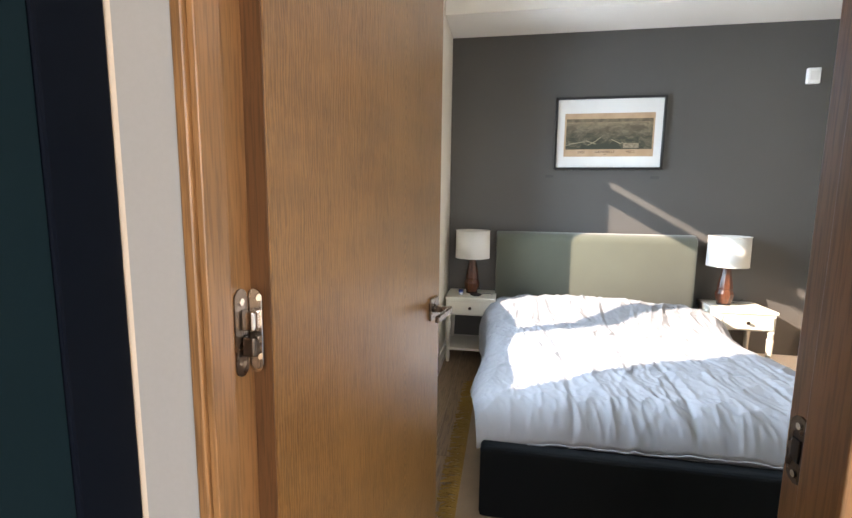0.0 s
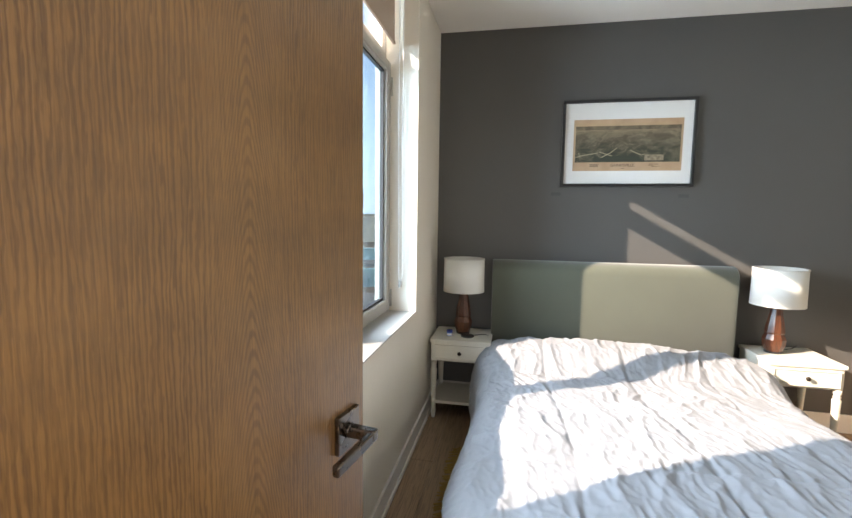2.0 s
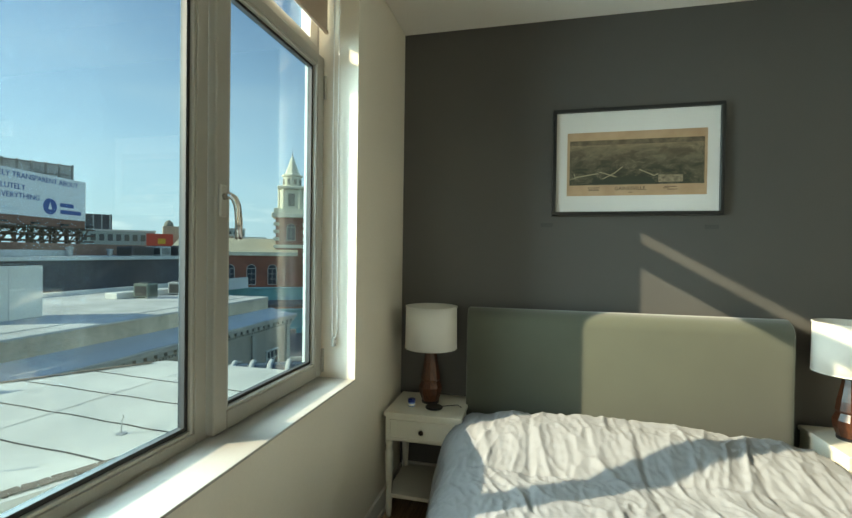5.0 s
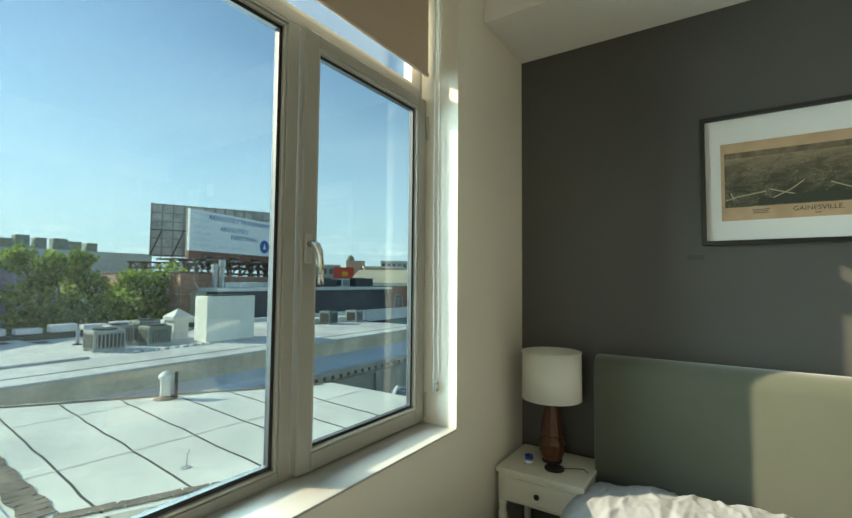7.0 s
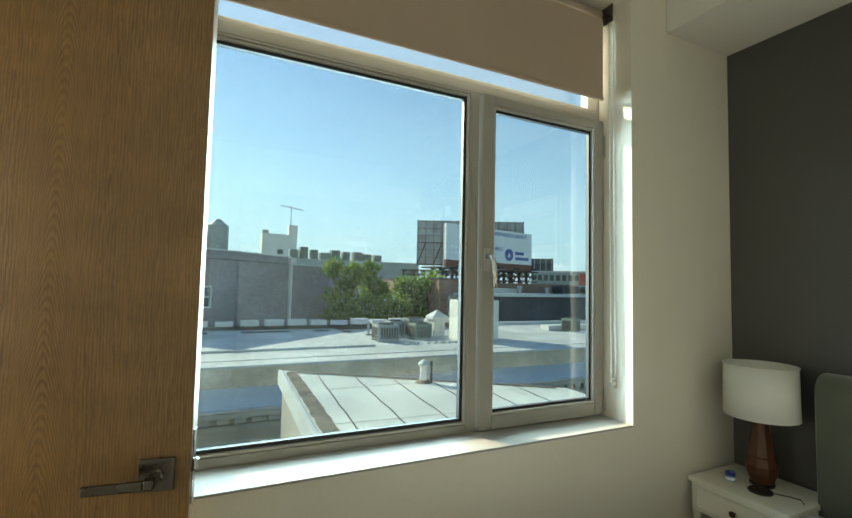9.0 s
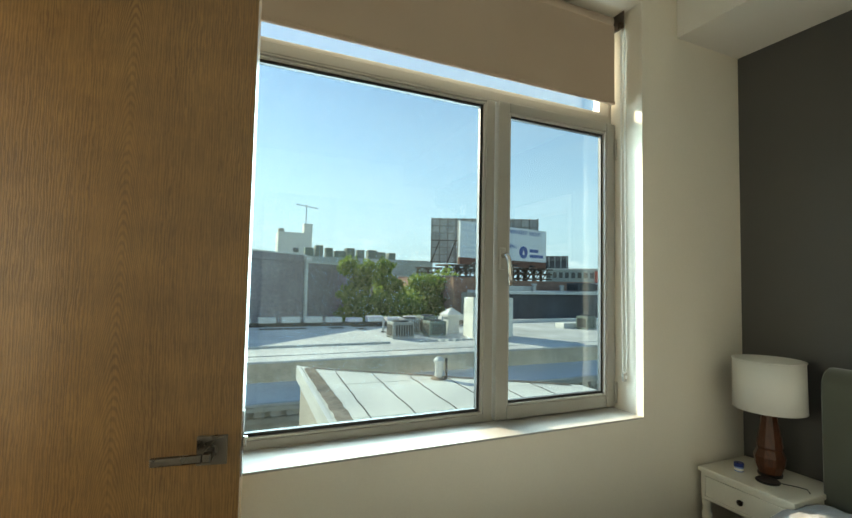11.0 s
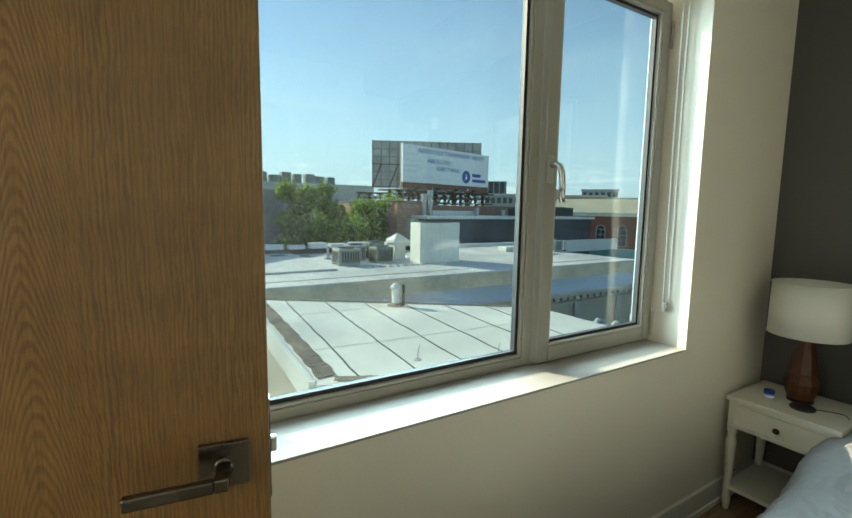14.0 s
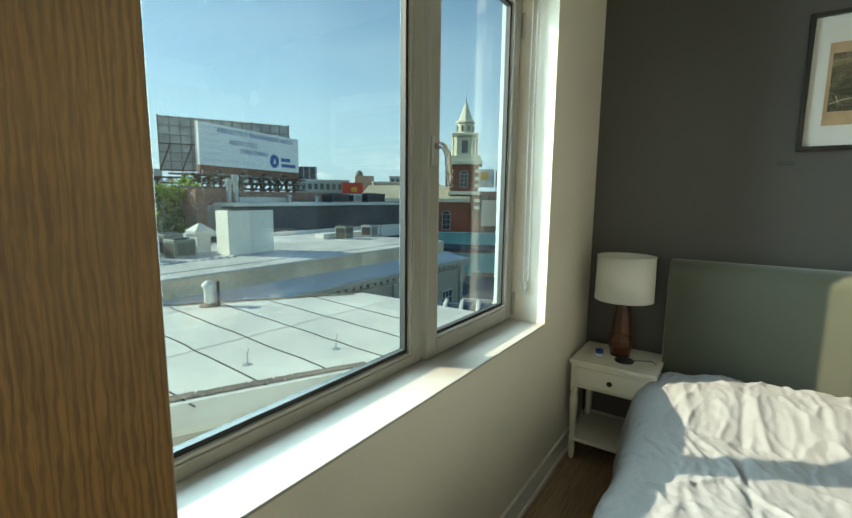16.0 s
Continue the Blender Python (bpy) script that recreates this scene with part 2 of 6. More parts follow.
MAT_BOARD = surface("white_mat_board", (0.68, 0.665, 0.63), 0.8, var=0.02, scale=5, grain=250, bump=0.05)
BLACK_PLASTIC = surface("black_plastic", (0.015, 0.015, 0.016), 0.4, var=0.2, scale=20, grain=200)
WHITE_PLASTIC = surface("white_plastic", (0.8, 0.79, 0.76), 0.4, var=0.03, scale=20, grain=200, bump=0.03)
BLUE_PLASTIC = surface("blue_plastic_lid", (0.01, 0.03, 0.22), 0.3, var=0.1, scale=30, grain=200, bump=0.03)
JAR_BLUE = surface("pale_blue_jar", (0.25, 0.4, 0.7), 0.2, var=0.08, scale=30, grain=200, bump=0.02)

# ---------------------------------------------------------------- mesh helpers


def part(name, bm, material, parent=None, label="", smooth=False):
    me = bpy.data.meshes.new(name)
    bmesh.ops.recalc_face_normals(bm, faces=bm.faces)
    if smooth:
        for f in bm.faces:
            f.smooth = True
    bm.to_mesh(me)
    bm.free()
    me.materials.append(material)
    ob = new(name, me)
    if parent is not None:
        ob.parent = parent
    if label:
        ob["label"] = label
    return ob


SITE = Matrix.Identity(4)


def thing(name, label, category, at=(0, 0, 0), turn=0.0, group=""):
    ob = new(name)
    ob.empty_display_size = 0.1
    ob.matrix_world = SITE @ pose(*at, 0, 0, turn)
    return tagged(ob, label, category, group)


def box(x0, x1, y0, y1, z0, z1, bevel=0.0, seg=2, bm=None):
    bm = bm or bmesh.new()
    vs = [bm.verts.new((x, y, z)) for x in (x0, x1) for y in (y0, y1) for z in (z0, z1)]
    fs = [bm.faces.new([vs[i] for i in q]) for q in ((0, 1, 3, 2), (4, 6, 7, 5), (0, 4, 5, 1), (2, 3, 7, 6), (0, 2, 6, 4), (1, 5, 7, 3))]
    if bevel:
        es = list({e for f in fs for e in f.edges})
        bmesh.ops.bevel(bm, geom=es, offset=bevel, segments=seg, affect="EDGES", profile=0.5)
    return bm


def prism(outline, z0, z1, bm=None, bevel=0.0):
    """A plan outline raised from z0 to z1."""
    bm = bm or bmesh.new()
    lo = [bm.verts.new((x, y, z0)) for x, y in outline]
    hi = [bm.verts.new((x, y, z1)) for x, y in outline]
    n = len(outline)
    fs = [bm.faces.new(lo[::-1]), bm.faces.new(hi)]
    fs += [bm.faces.new((lo[i], lo[(i + 1) % n], hi[(i + 1) % n], hi[i])) for i in range(n)]
    if bevel:
        bmesh.ops.bevel(bm, geom=list({e for f in fs for e in f.edges}), offset=bevel, segments=2, affect="EDGES", profile=0.5)
    return bm


def lathe(profile, seg=32, bm=None, cx=0.0, cy=0.0, sides_flat=False):
    """(radius, z) pairs turned round an upright axis; closed at both ends."""
    bm = bm or bmesh.new()
    rings = []
    for r, z in profile:
        rings.append([bm.verts.new((cx + r * math.cos(2 * math.pi * i / seg), cy + r * math.sin(2 * math.pi * i / seg), z)) for i in range(seg)])
    for a, b in zip(rings, rings[1:]):
        for i in range(seg):
            bm.faces.new((a[i], a[(i + 1) % seg], b[(i + 1) % seg], b[i]))
    bm.faces.new(rings[0][::-1])
    bm.faces.new(rings[-1])
    return bm


def tube(points, r, seg=10, bm=None):
    """A round bar along a line of points."""
    bm = bm or bmesh.new()
    pts = [Vector(p) for p in points]
    rings = []
    for i, p in enumerate(pts):
        d = (pts[min(i + 1, len(pts) - 1)] - pts[max(i - 1, 0)]).normalized()
        a = d.cross(Vector((0, 0, 1)))
        if a.length < 0.05:
            a = d.cross(Vector((1, 0, 0)))
        a.normalize()
        b = d.cross(a).normalized()
        rings.append([bm.verts.new(p + r * (math.cos(2 * math.pi * k / seg) * a + math.sin(2 * math.pi * k / seg) * b)) for k in range(seg)])
    for a, b in zip(rings, rings[1:]):
        for k in range(seg):
            bm.faces.new((a[k], a[(k + 1) % seg], b[(k + 1) % seg], b[k]))
    bm.faces.new(rings[0][::-1])
    bm.faces.new(rings[-1])
    return bm


def lettering(name, words, size, material, parent, m, label="", align="CENTER", extrude=0.0005):
    """Words in the built-in font as a flat mesh."""
    cu = bpy.data.curves.new(name, "FONT")
    cu.body, cu.size, cu.align_x, cu.align_y, cu.extrude = words, size, align, "CENTER", extrude
    cu.resolution_u = 3
    tmp = bpy.data.objects.new(name + "_tmp", cu)
    scene.collection.objects.link(tmp)
    me = bpy.data.meshes.new_from_object(tmp.evaluated_get(bpy.context.evaluated_depsgraph_get()))
    bpy.data.objects.remove(tmp)
    me.materials.clear()
    me.materials.append(material)
    ob = new(name, me)
    ob.parent = parent
    ob.matrix_local = m
    if label:
        ob["label"] = label
    return ob


def structure(name, bm, material, label="", category=""):
    return tagged(part(name, bm, material), label, category or name.split("_")[0], kind="structure")


# ---------------------------------------------------------------- the room's shell
# x: 0 at the window wall; y: 4.5 at the charcoal wall; door wall from 1.205 to 1.325
RX, BY, DY0, DY1, CZ = 3.42, 4.5, 1.205, 1.325, 2.86
DL, DR, DTOP = 0.085, 0.867, 2.12
WY0, WY1, WZ0, WZ1, WX = 1.99, 3.79, 0.79, 2.72, -0.30

structure("wall_west", box(WX, 0.018, DY1, WY0, -0.2, CZ, 0), WALL_PAINT, "warm white painted plaster wall", "wall")
structure("wall_hall_west", box(WX, -0.02, -1.6, DY0 - 0.001, -0.2, CZ, 0), WALL_PAINT, "hall side wall", "wall")
# added behind the stile, out of view, to hold the sun patch's edge
structure("wall_west_rebate", box(WX, -0.228, WY0 + 0.001, 2.089, WZ0, 2.2, 0), WALL_PAINT, "hidden block added to trim the sun beside the window frame", "wall")
structure("wall_west_end", box(WX, 0, DY0, DY1, -0.2, CZ, 0), WALL_PAINT, "warm white painted plaster wall end", "wall")
structure("wall_west_far", box(-0.226, 0.018, WY1, BY + 0.15, -0.2, CZ, 0), WALL_PAINT, "warm white painted plaster wall beside the window", "wall")
structure("wall_west_below_window", box(WX, 0.018, WY0, WY1, -0.2, WZ0 - 0.0085, 0), WALL_PAINT, "warm white painted plaster wall under the window", "wall")
structure("wall_west_above_window", box(WX, 0.018, WY0, WY1, WZ1, CZ, 0), WALL_PAINT, "warm white painted plaster above the window", "wall")
structure("wall_north", box(0.0185, RX + 0.15, BY, BY + 0.15, -0.2, CZ, 0), DARK_PAINT, "charcoal painted accent wall behind the bed", "wall")
structure("wall_east", box(RX, RX + 0.15, -1.6, BY, -0.2, CZ, 0), WALL_PAINT, "warm white painted plaster wall", "wall")
structure("wall_door_left", box(0, DL, DY0, DY1, -0.0, CZ, 0), DIM_WALL_PAINT, "white painted wall end beside the door frame", "wall")
structure("wall_door_right", box(DR + 0.02, RX, DY0, DY1, -0.0, CZ, 0), WALL_PAINT, "white painted wall beside the door", "wall")
structure("wall_door_head", box(DL, DR + 0.02, DY0, DY1, DTOP + 0.02, CZ, 0), WALL_PAINT, "white painted wall above the door", "wall")
structure("ceiling", box(WX, RX + 0.15, -1.6, BY + 0.15, CZ, CZ + 0.15, 0), CEIL_PAINT, "plain white painted ceiling", "ceiling")
structure("soffit", box(0.019, RX - 0.001, 4.03, BY - 0.001, 2.60, CZ - 0.001, 0.003), CEIL_PAINT, "white dropped soffit over the head of the bed", "ceiling")
# hall behind the camera: dark teal side, unseen end wall left open to admit light
structure("hall_lining", box(-0.019, -0.01, -1.6, 1.11, 0.0, CZ - 0.002), TEAL_PAINT, "dark teal painted hall wall", "wall")
# dark strip added for the corner's shade
structure("trim_hall", box(-0.019, -0.006, 1.112, DY0 - 0.002, 0.0, CZ - 0.002, 0.004), CORNER_SHADE, "dark navy painted trim at the corner", "trim")
structure("wall_south_low", box(WX, RX + 0.15, -1.75, -1.6, -0.2, 0.25), WALL_PAINT, "white painted hall end wall", "wall")
structure("wall_south_high", box(WX, RX + 0.15, -1.75, -1.6, 2.6, CZ), WALL_PAINT, "white painted hall end wall", "wall")
structure("wall_south_left", box(WX, 0.2, -1.75, -1.6, 0.25, 2.6), WALL_PAINT, "white painted hall end wall", "wall")
structure("wall_south_right", box(3.2, RX + 0.15, -1.75, -1.6, 0.25, 2.6), WALL_PAINT, "white painted hall end wall", "wall")

# base boards with a stepped top
for nm, b in (("baseboard_west", (0.0, 0.014, DY1 + 0.0, BY - 0.016)), ("baseboard_west_cap", None)):
    if b:
        structure(nm, box(b[0] + 0.019, b[1] + 0.018, b[2] + 0.002, b[3], 0.004, 0.115, 0.002), TRIM_PAINT, "white painted baseboard along the window wall", "baseboard")
    else:
        structure(nm, box(0.019, 0.04, DY1 + 0.002, BY - 0.016, 0.004, 0.03, 0.004), TRIM_PAINT, "white painted shoe moulding", "baseboard")
structure("baseboard_north", box(0.034, 2.78, BY - 0.014, BY - 0.001, 0.004, 0.125, 0.002), TRIM_PAINT, "white painted baseboard under the charcoal wall", "baseboard")

# door frame: oak jambs, stops and a strike plate
for nm, x0, x1 in (("jamb_left", DL - 0.0, DL + 0.018), ("jamb_right", DR + 0.002, DR + 0.02)):
    structure("trim_" + nm, box(x0 + 0.001, x1, DY0 - 0.006, DY1 + 0.006, 0.004, DTOP, 0.003), OAK_JAMB, "oiled oak door jamb", "door frame")
structure("trim_jamb_head", box(DL + 0.019, DR + 0.001, DY0 - 0.006, DY1 + 0.006, DTOP, DTOP + 0.018, 0.003), OAK_JAMB, "oiled oak door head", "door frame")
structure("trim_stop_right", box(DR - 0.012, DR + 0.001, DY0 + 0.0, DY1 - 0.05, 0.004, DTOP - 0.002, 0.002), OAK_JAMB, "oak door stop", "door frame")
structure("trim_stop_left", box(DL + 0.019, DL + 0.03, DY0 + 0.0, DY0 + 0.05, 0.004, DTOP - 0.002, 0.002), OAK_JAMB, "oak door stop", "door frame")

# ---------------------------------------------------------------- window
window = tagged(new("window_1"), "grey aluminium window with a fixed pane, a casement and a top light", "window", kind="structure")


def ring(y0, y1, z0, z1, w, x0, x1, bevel=0.003, wt=None, wb=None, wl=None, wr=None):
    """A rectangular frame in the window's plane, mitred as four bars in one mesh."""
    wt, wb, wl, wr = (w if v is None else v for v in (wt, wb, wl, wr))
    bm = bmesh.new()
    for a in ((y0, y0 + wl, z0, z1), (y1 - wr, y1, z0, z1), (y0 + wl, y1 - wr, z0, z0 + wb), (y0 + wl, y1 - wr, z1 - wt, z1)):
        box(x0, x1, *a, bevel=bevel, bm=bm)
    return bm


FX0, FX1 = -0.225, -0.165
part("outer_frame", ring(WY0 + 0.001, WY1 - 0.001, WZ0 - 0.007, WZ1 - 0.001, 0.05, FX0, FX1, wb=0.019, wr=0.014), FRAME_GREY, window)
# fixed light: frame face, white bead, black gasket, pane
part("transom", box(FX0, FX1 + 0.002, WY0 + 0.052, WY1 - 0.016, 2.18, 2.226, 0.004), FRAME_GREY, window)
part("fixed_frame", ring(WY0 + 0.052, 3.104, 0.7935, 2.1795, 0.05, FX0 + 0.006, FX1 + 0.003, 0.003, wt=0.009, wb=0.0285, wl=0.0355, wr=0.044), FRAME_GREY, window)
part("fixed_bead", ring(2.0777, 3.0598, 0.8222, 2.1702, 0.0095, -0.193, FX1 - 0.002, 0.003), FRAME_WHITE, window)
part("fixed_gasket", ring(2.0873, 3.0502, 0.8318, 2.1606, 0.0125, -0.2, -0.178, 0.001), GASKET, window)
part("fixed_pane", box(-0.195, -0.19, 2.092, 3.045, 0.837, 2.155), GLASS, window, "clear double glazing").visible_shadow = False
# casement: a wide sash standing proud, bead, gasket and pane
sash = part("casement", ring(3.108, 3.787, 0.795, 2.178, 0.07, -0.1785, -0.138, 0.006, wl=0.057, wr=0.056, wt=0.046, wb=0.058), FRAME_GREY, window)
part("casement_bead", ring(3.1652, 3.7308, 0.8532, 2.1318, 0.0078, -0.166, -0.142, 0.002), FRAME_WHITE, sash)
part("casement_gasket", ring(3.1732, 3.7228, 0.8612, 2.1238, 0.0105, -0.178, -0.158, 0.001), GASKET, sash)
part("casement_pane", box(-0.174, -0.169, 3.178, 3.719, 0.865, 2.12), GLASS, sash, "clear double glazing").visible_shadow = False
# handle: oval rose and a bent lever
part("handle_rose", box(-0.138, -0.127, 3.116, 3.144, 1.435, 1.53, 0.005, 3), FRAME_WHITE, sash)
part("handle", tube([(-0.128, 3.13, 1.495), (-0.108, 3.131, 1.498), (-0.094, 3.132, 1.489), (-0.086, 3.134, 1.468), (-0.083, 3.136, 1.43), (-0.083, 3.137, 1.37)], 0.0105, 12), STEEL_BRIGHT, sash, "curved satin steel window handle", True)
for hz in (0.815, 2.0):
    part("sash_hinge", tube([(-0.131, 3.782, hz), (-0.131, 3.782, hz + 0.1)], 0.0065, 10), FRAME_WHITE, sash, "small white casement hinge", True)
# top light
part("top_pane", box(-0.219, -0.214, WY0 + 0.052, WY1 - 0.016, 2.228, 2.668), GLASS, window, "clear top light").visible_shadow = False
part("top_bead", ring(WY0 + 0.052, WY1 - 0.016, 2.227, 2.668, 0.012, -0.21, FX1 - 0.002, 0.002, wr=0.06), FRAME_WHITE, window)

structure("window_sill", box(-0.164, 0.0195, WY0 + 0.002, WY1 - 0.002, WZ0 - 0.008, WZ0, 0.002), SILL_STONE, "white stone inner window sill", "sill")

blind = thing("roller_blind", "beige fabric roller blind pulled partly down over the window", "blind", (0, 0, 0))
part("cloth", box(-0.111, -0.109, WY0 + 0.03, WY1 - 0.038, 2.279, 2.66), BLIND_CLOTH, blind)
part("bottom_bar", box(-0.117, -0.103, WY0 + 0.03, WY1 - 0.038, 2.262, 2.2785, 0.003), BLIND_CLOTH, blind)
rb = bmesh.new()
tube([(-0.135, WY0 + 0.02, 2.685), (-0.135, WY1 - 0.04, 2.685)], 0.028, 20, rb)
part("roller", rb, BLIND_CLOTH, blind, smooth=True)
part("bracket", box(-0.13, -0.06, WY1 - 0.03, WY1 - 0.024, 2.63, 2.715, 0.002), STEEL, blind, "dark metal bracket")
for dx in (-0.062, -0.085):
    part("cord", tube([(dx, WY1 - 0.02, 2.65), (dx - 0.003, WY1 - 0.019, 1.8), (dx + 0.004, WY1 - 0.02, 1.0), ((dx - 0.075) / 2, WY1 - 0.02, 0.965)], 0.0022, 6), WHITE_PLASTIC, blind, "thin white loop cord")
part("cord_holder", box(-0.083, -0.069, WY1 - 0.024, WY1 - 0.001, 0.928, 0.972, 0.004), FRAME_WHITE, blind, "clear plastic cord tensioner")
part("cord_wheel", tube([(-0.0685, WY1 - 0.013, 0.95), (-0.0665, WY1 - 0.013, 0.95)], 0.008, 14), WHITE_PLASTIC, blind)

# ---------------------------------------------------------------- door leaf, standing open against the window wall
door = tagged(new("door_1"), "oak veneered door standing wide open", "door", kind="structure")
door.matrix_world = pose(0.141, 1.3165, 0.0, 0, 0, -10.5)
# leaf in its own axes: width along y, room face at x = 0
LEAF = 0.8
part("leaf", box(-0.044, 0.0, 0.0, LEAF, 0.008, DTOP - 0.006, 0.002), OAK_DOOR, door)
# hinge edge in a darker brown than the leaf's face
part("hinge_edge", box(-0.0425, -0.0015, -0.003, -0.0005, 0.01, DTOP - 0.008), OAK_DARK, door, "darker brown hinge edge")
for sx, fx in ((1, 0.0), (-1, -0.044)):
    out = lambda d0, d1: (min(fx + sx * d0, fx + sx * d1), max(fx + sx * d0, fx + sx * d1))
    part("rosette", box(*out(0.0, 0.009), 0.702, 0.77, 0.926, 0.994, 0.0015), STEEL, door, "square satin nickel rosette")
    part("collar", tube([(fx + sx * 0.009, 0.736, 0.96), (fx + sx * 0.013, 0.736, 0.96)], 0.0135, 20), STEEL, door, smooth=True)
    part("lever_neck", box(*out(0.0131, 0.062), 0.7265, 0.7455, 0.95, 0.97, 0.003), STEEL, door)
    bar = box(*out(0.05, 0.0625), 0.618, 0.7264, 0.9505, 0.9695, 0.003)
    bmesh.ops.rotate(bar, verts=bar.verts, cent=(fx, 0.736, 0.96), matrix=Matrix.Rotation(radians(1.5), 3, "X"))
    part("lever", bar, STEEL, door, "flat bar lever handle")
part("latch_plate", box(-0.034, -0.01, LEAF - 0.001, LEAF + 0.002, 0.885, 1.045, 0.0008), STEEL, door)
part("latch", box(-0.028, -0.016, LEAF, LEAF + 0.011, 0.955, 0.98, 0.003), STEEL_BRIGHT, door)


def stadium(w, h, n=10):
    pts = [(w / 2 * math.cos(a), h / 2 - w / 2 + w / 2 * math.sin(a)) for a in [math.pi * i / n for i in range(n + 1)]]
    return pts + [(-x, -y) for x, y in pts]


def upright_plate(outline, depth, m):
    bm = prism(outline, 0, depth)
    bmesh.ops.transform(bm, matrix=m, verts=bm.verts)
    return bm


hinge = thing("door_hinge", "concealed steel door hinge with rounded plates in the oak jamb", "hinge", (0.0, 0.0, 0.0))
to_yz = Matrix(((0, 0, 1, 0), (1, 0, 0, 0), (0, 1, 0, 0), (0, 0, 0, 1)))
for hz in (1.092, 0.3, 1.9):
    hp = part("jamb_plate", upright_plate(stadium(0.032, 0.136), 0.0025, Matrix.Translation((DL + 0.018, 1.29, hz)) @ to_yz), STEEL, hinge)
    part("leaf_plate", upright_plate(stadium(0.026, 0.132), 0.0025, Matrix.Translation((0.117, 1.3085, hz)) @ pose(0, 0, 0, 90, 0, -10.5)), STEEL_BRIGHT, hinge)
    for dz in (-0.022, 0.018):
        part("arm", box(0.1055, 0.126, 1.287, 1.309, hz + dz - 0.014, hz + dz + 0.016, 0.003), STEEL_BRIGHT if dz > 0 else STEEL, hinge)
    for dz in (-0.06, 0.06):
        part("screw", upright_plate(stadium(0.011, 0.011), 0.002, Matrix.Translation((DL + 0.0205, 1.29, hz + dz * 0.8)) @ to_yz), STEEL_BRIGHT, hinge)

strike = thing("strike_plate", "steel strike plate let into the oak door jamb", "strike plate", (0, 0, 0))
part("plate", upright_plate(stadium(0.036, 0.09, 6), 0.003, Matrix.Translation((DR - 0.001, 1.302, 0.985)) @ to_yz), STEEL, strike)
part("keeper", box(DR - 0.0035, DR + 0.0, 1.294, 1.31, 0.97, 1.0, 0.001), BLACK_PLASTIC, strike, "dark latch hole")
for dz in (-0.032, 0.032):
    part("screw", upright_plate(stadium(0.009, 0.009), 0.002, Matrix.Translation((DR - 0.0028, 1.302, 0.985 + dz)) @ to_yz), STEEL_BRIGHT, strike)

# ---------------------------------------------------------------- bed
BX0, BX1, BY0 = 0.425, 1.965, 2.325
bed = thing("bed", "queen bed with a sage green upholstered headboard and dark base", "bed", ((BX0 + BX1) / 2, 3.4, 0))
bed_inv = bed.matrix_world.inverted()


def in_bed(bm):
    bmesh.ops.transform(bm, matrix=bed_inv, verts=bm.verts)
    return bm


HBX = 1.925
hb = box(BX0, HBX, 4.335, 4.49, 0.06, 1.05)
es = [e for e in hb.edges if all(v.co.z > 1.0 for v in e.verts) and abs(e.verts[0].co.y - e.verts[1].co.y) < 1e-5]
bmesh.ops.bevel(hb, geom=es, offset=0.076, segments=10, affect="EDGES", profile=0.5)
es = [e for e in hb.edges if abs(e.verts[0].co.x - e.verts[1].co.x) < 1e-5 and (e.verts[0].co.x < BX0 + 1e-4 or e.verts[0].co.x > HBX - 1e-4) and e.calc_face_angle(0) > 1.0]
bmesh.ops.bevel(hb, geom=es, offset=0.009, segments=3, affect="EDGES", profile=0.5)
part("headboard", in_bed(hb), GREEN_VELVET, bed, "sage green upholstered headboard", True)
part("piping", in_bed(tube([(HBX - 0.004, 4.34, 0.1), (HBX - 0.004, 4.34, 0.97), (HBX - 0.004, 4.365, 1.025), (HBX - 0.004, 4.41, 1.046)], 0.004, 8)), GREEN_VELVET, bed, smooth=True)
part("side_rail", in_bed(box(BX0, BX0 + 0.06, BY0 + 0.07, 4.333, 0.05, 0.345, 0.015, 3)), BED_DARK, bed)
part("side_rail", in_bed(box(BX1 - 0.06, BX1, BY0 + 0.07, 4.333, 0.05, 0.345, 0.015, 3)), BED_DARK, bed)
part("foot_rail", in_bed(box(BX0, BX1, BY0, BY0 + 0.068, 0.05, 0.35, 0.018, 3)), BED_DARK, bed, "dark upholstered foot rail")
for lx in (BX0 + 0.1, BX1 - 0.1):
    for ly in (BY0 + 0.12, 4.25):
        part("leg", in_bed(lathe([(0.02, 0.004), (0.028, 0.05), (0.028, 0.06)], 16, cx=lx, cy=ly)), BRONZE, bed)
part("mattress", in_bed(box(BX0 + 0.065, BX1 - 0.065, BY0 + 0.075, 4.33, 0.2, 0.44, 0.04, 3)), COTTON, bed, "white mattress")

# duvet: a soft sheet over the mattress with creases, hanging over both sides and the foot
NU, NV = 300, 340


def crease(a, sharp=3.0):
    return (1 - abs(math.sin(a))) ** sharp


def smooth(v, a, b):
    k = min(1.0, max(0.0, (v - a) / (b - a)))
    return k * k * (3 - 2 * k)


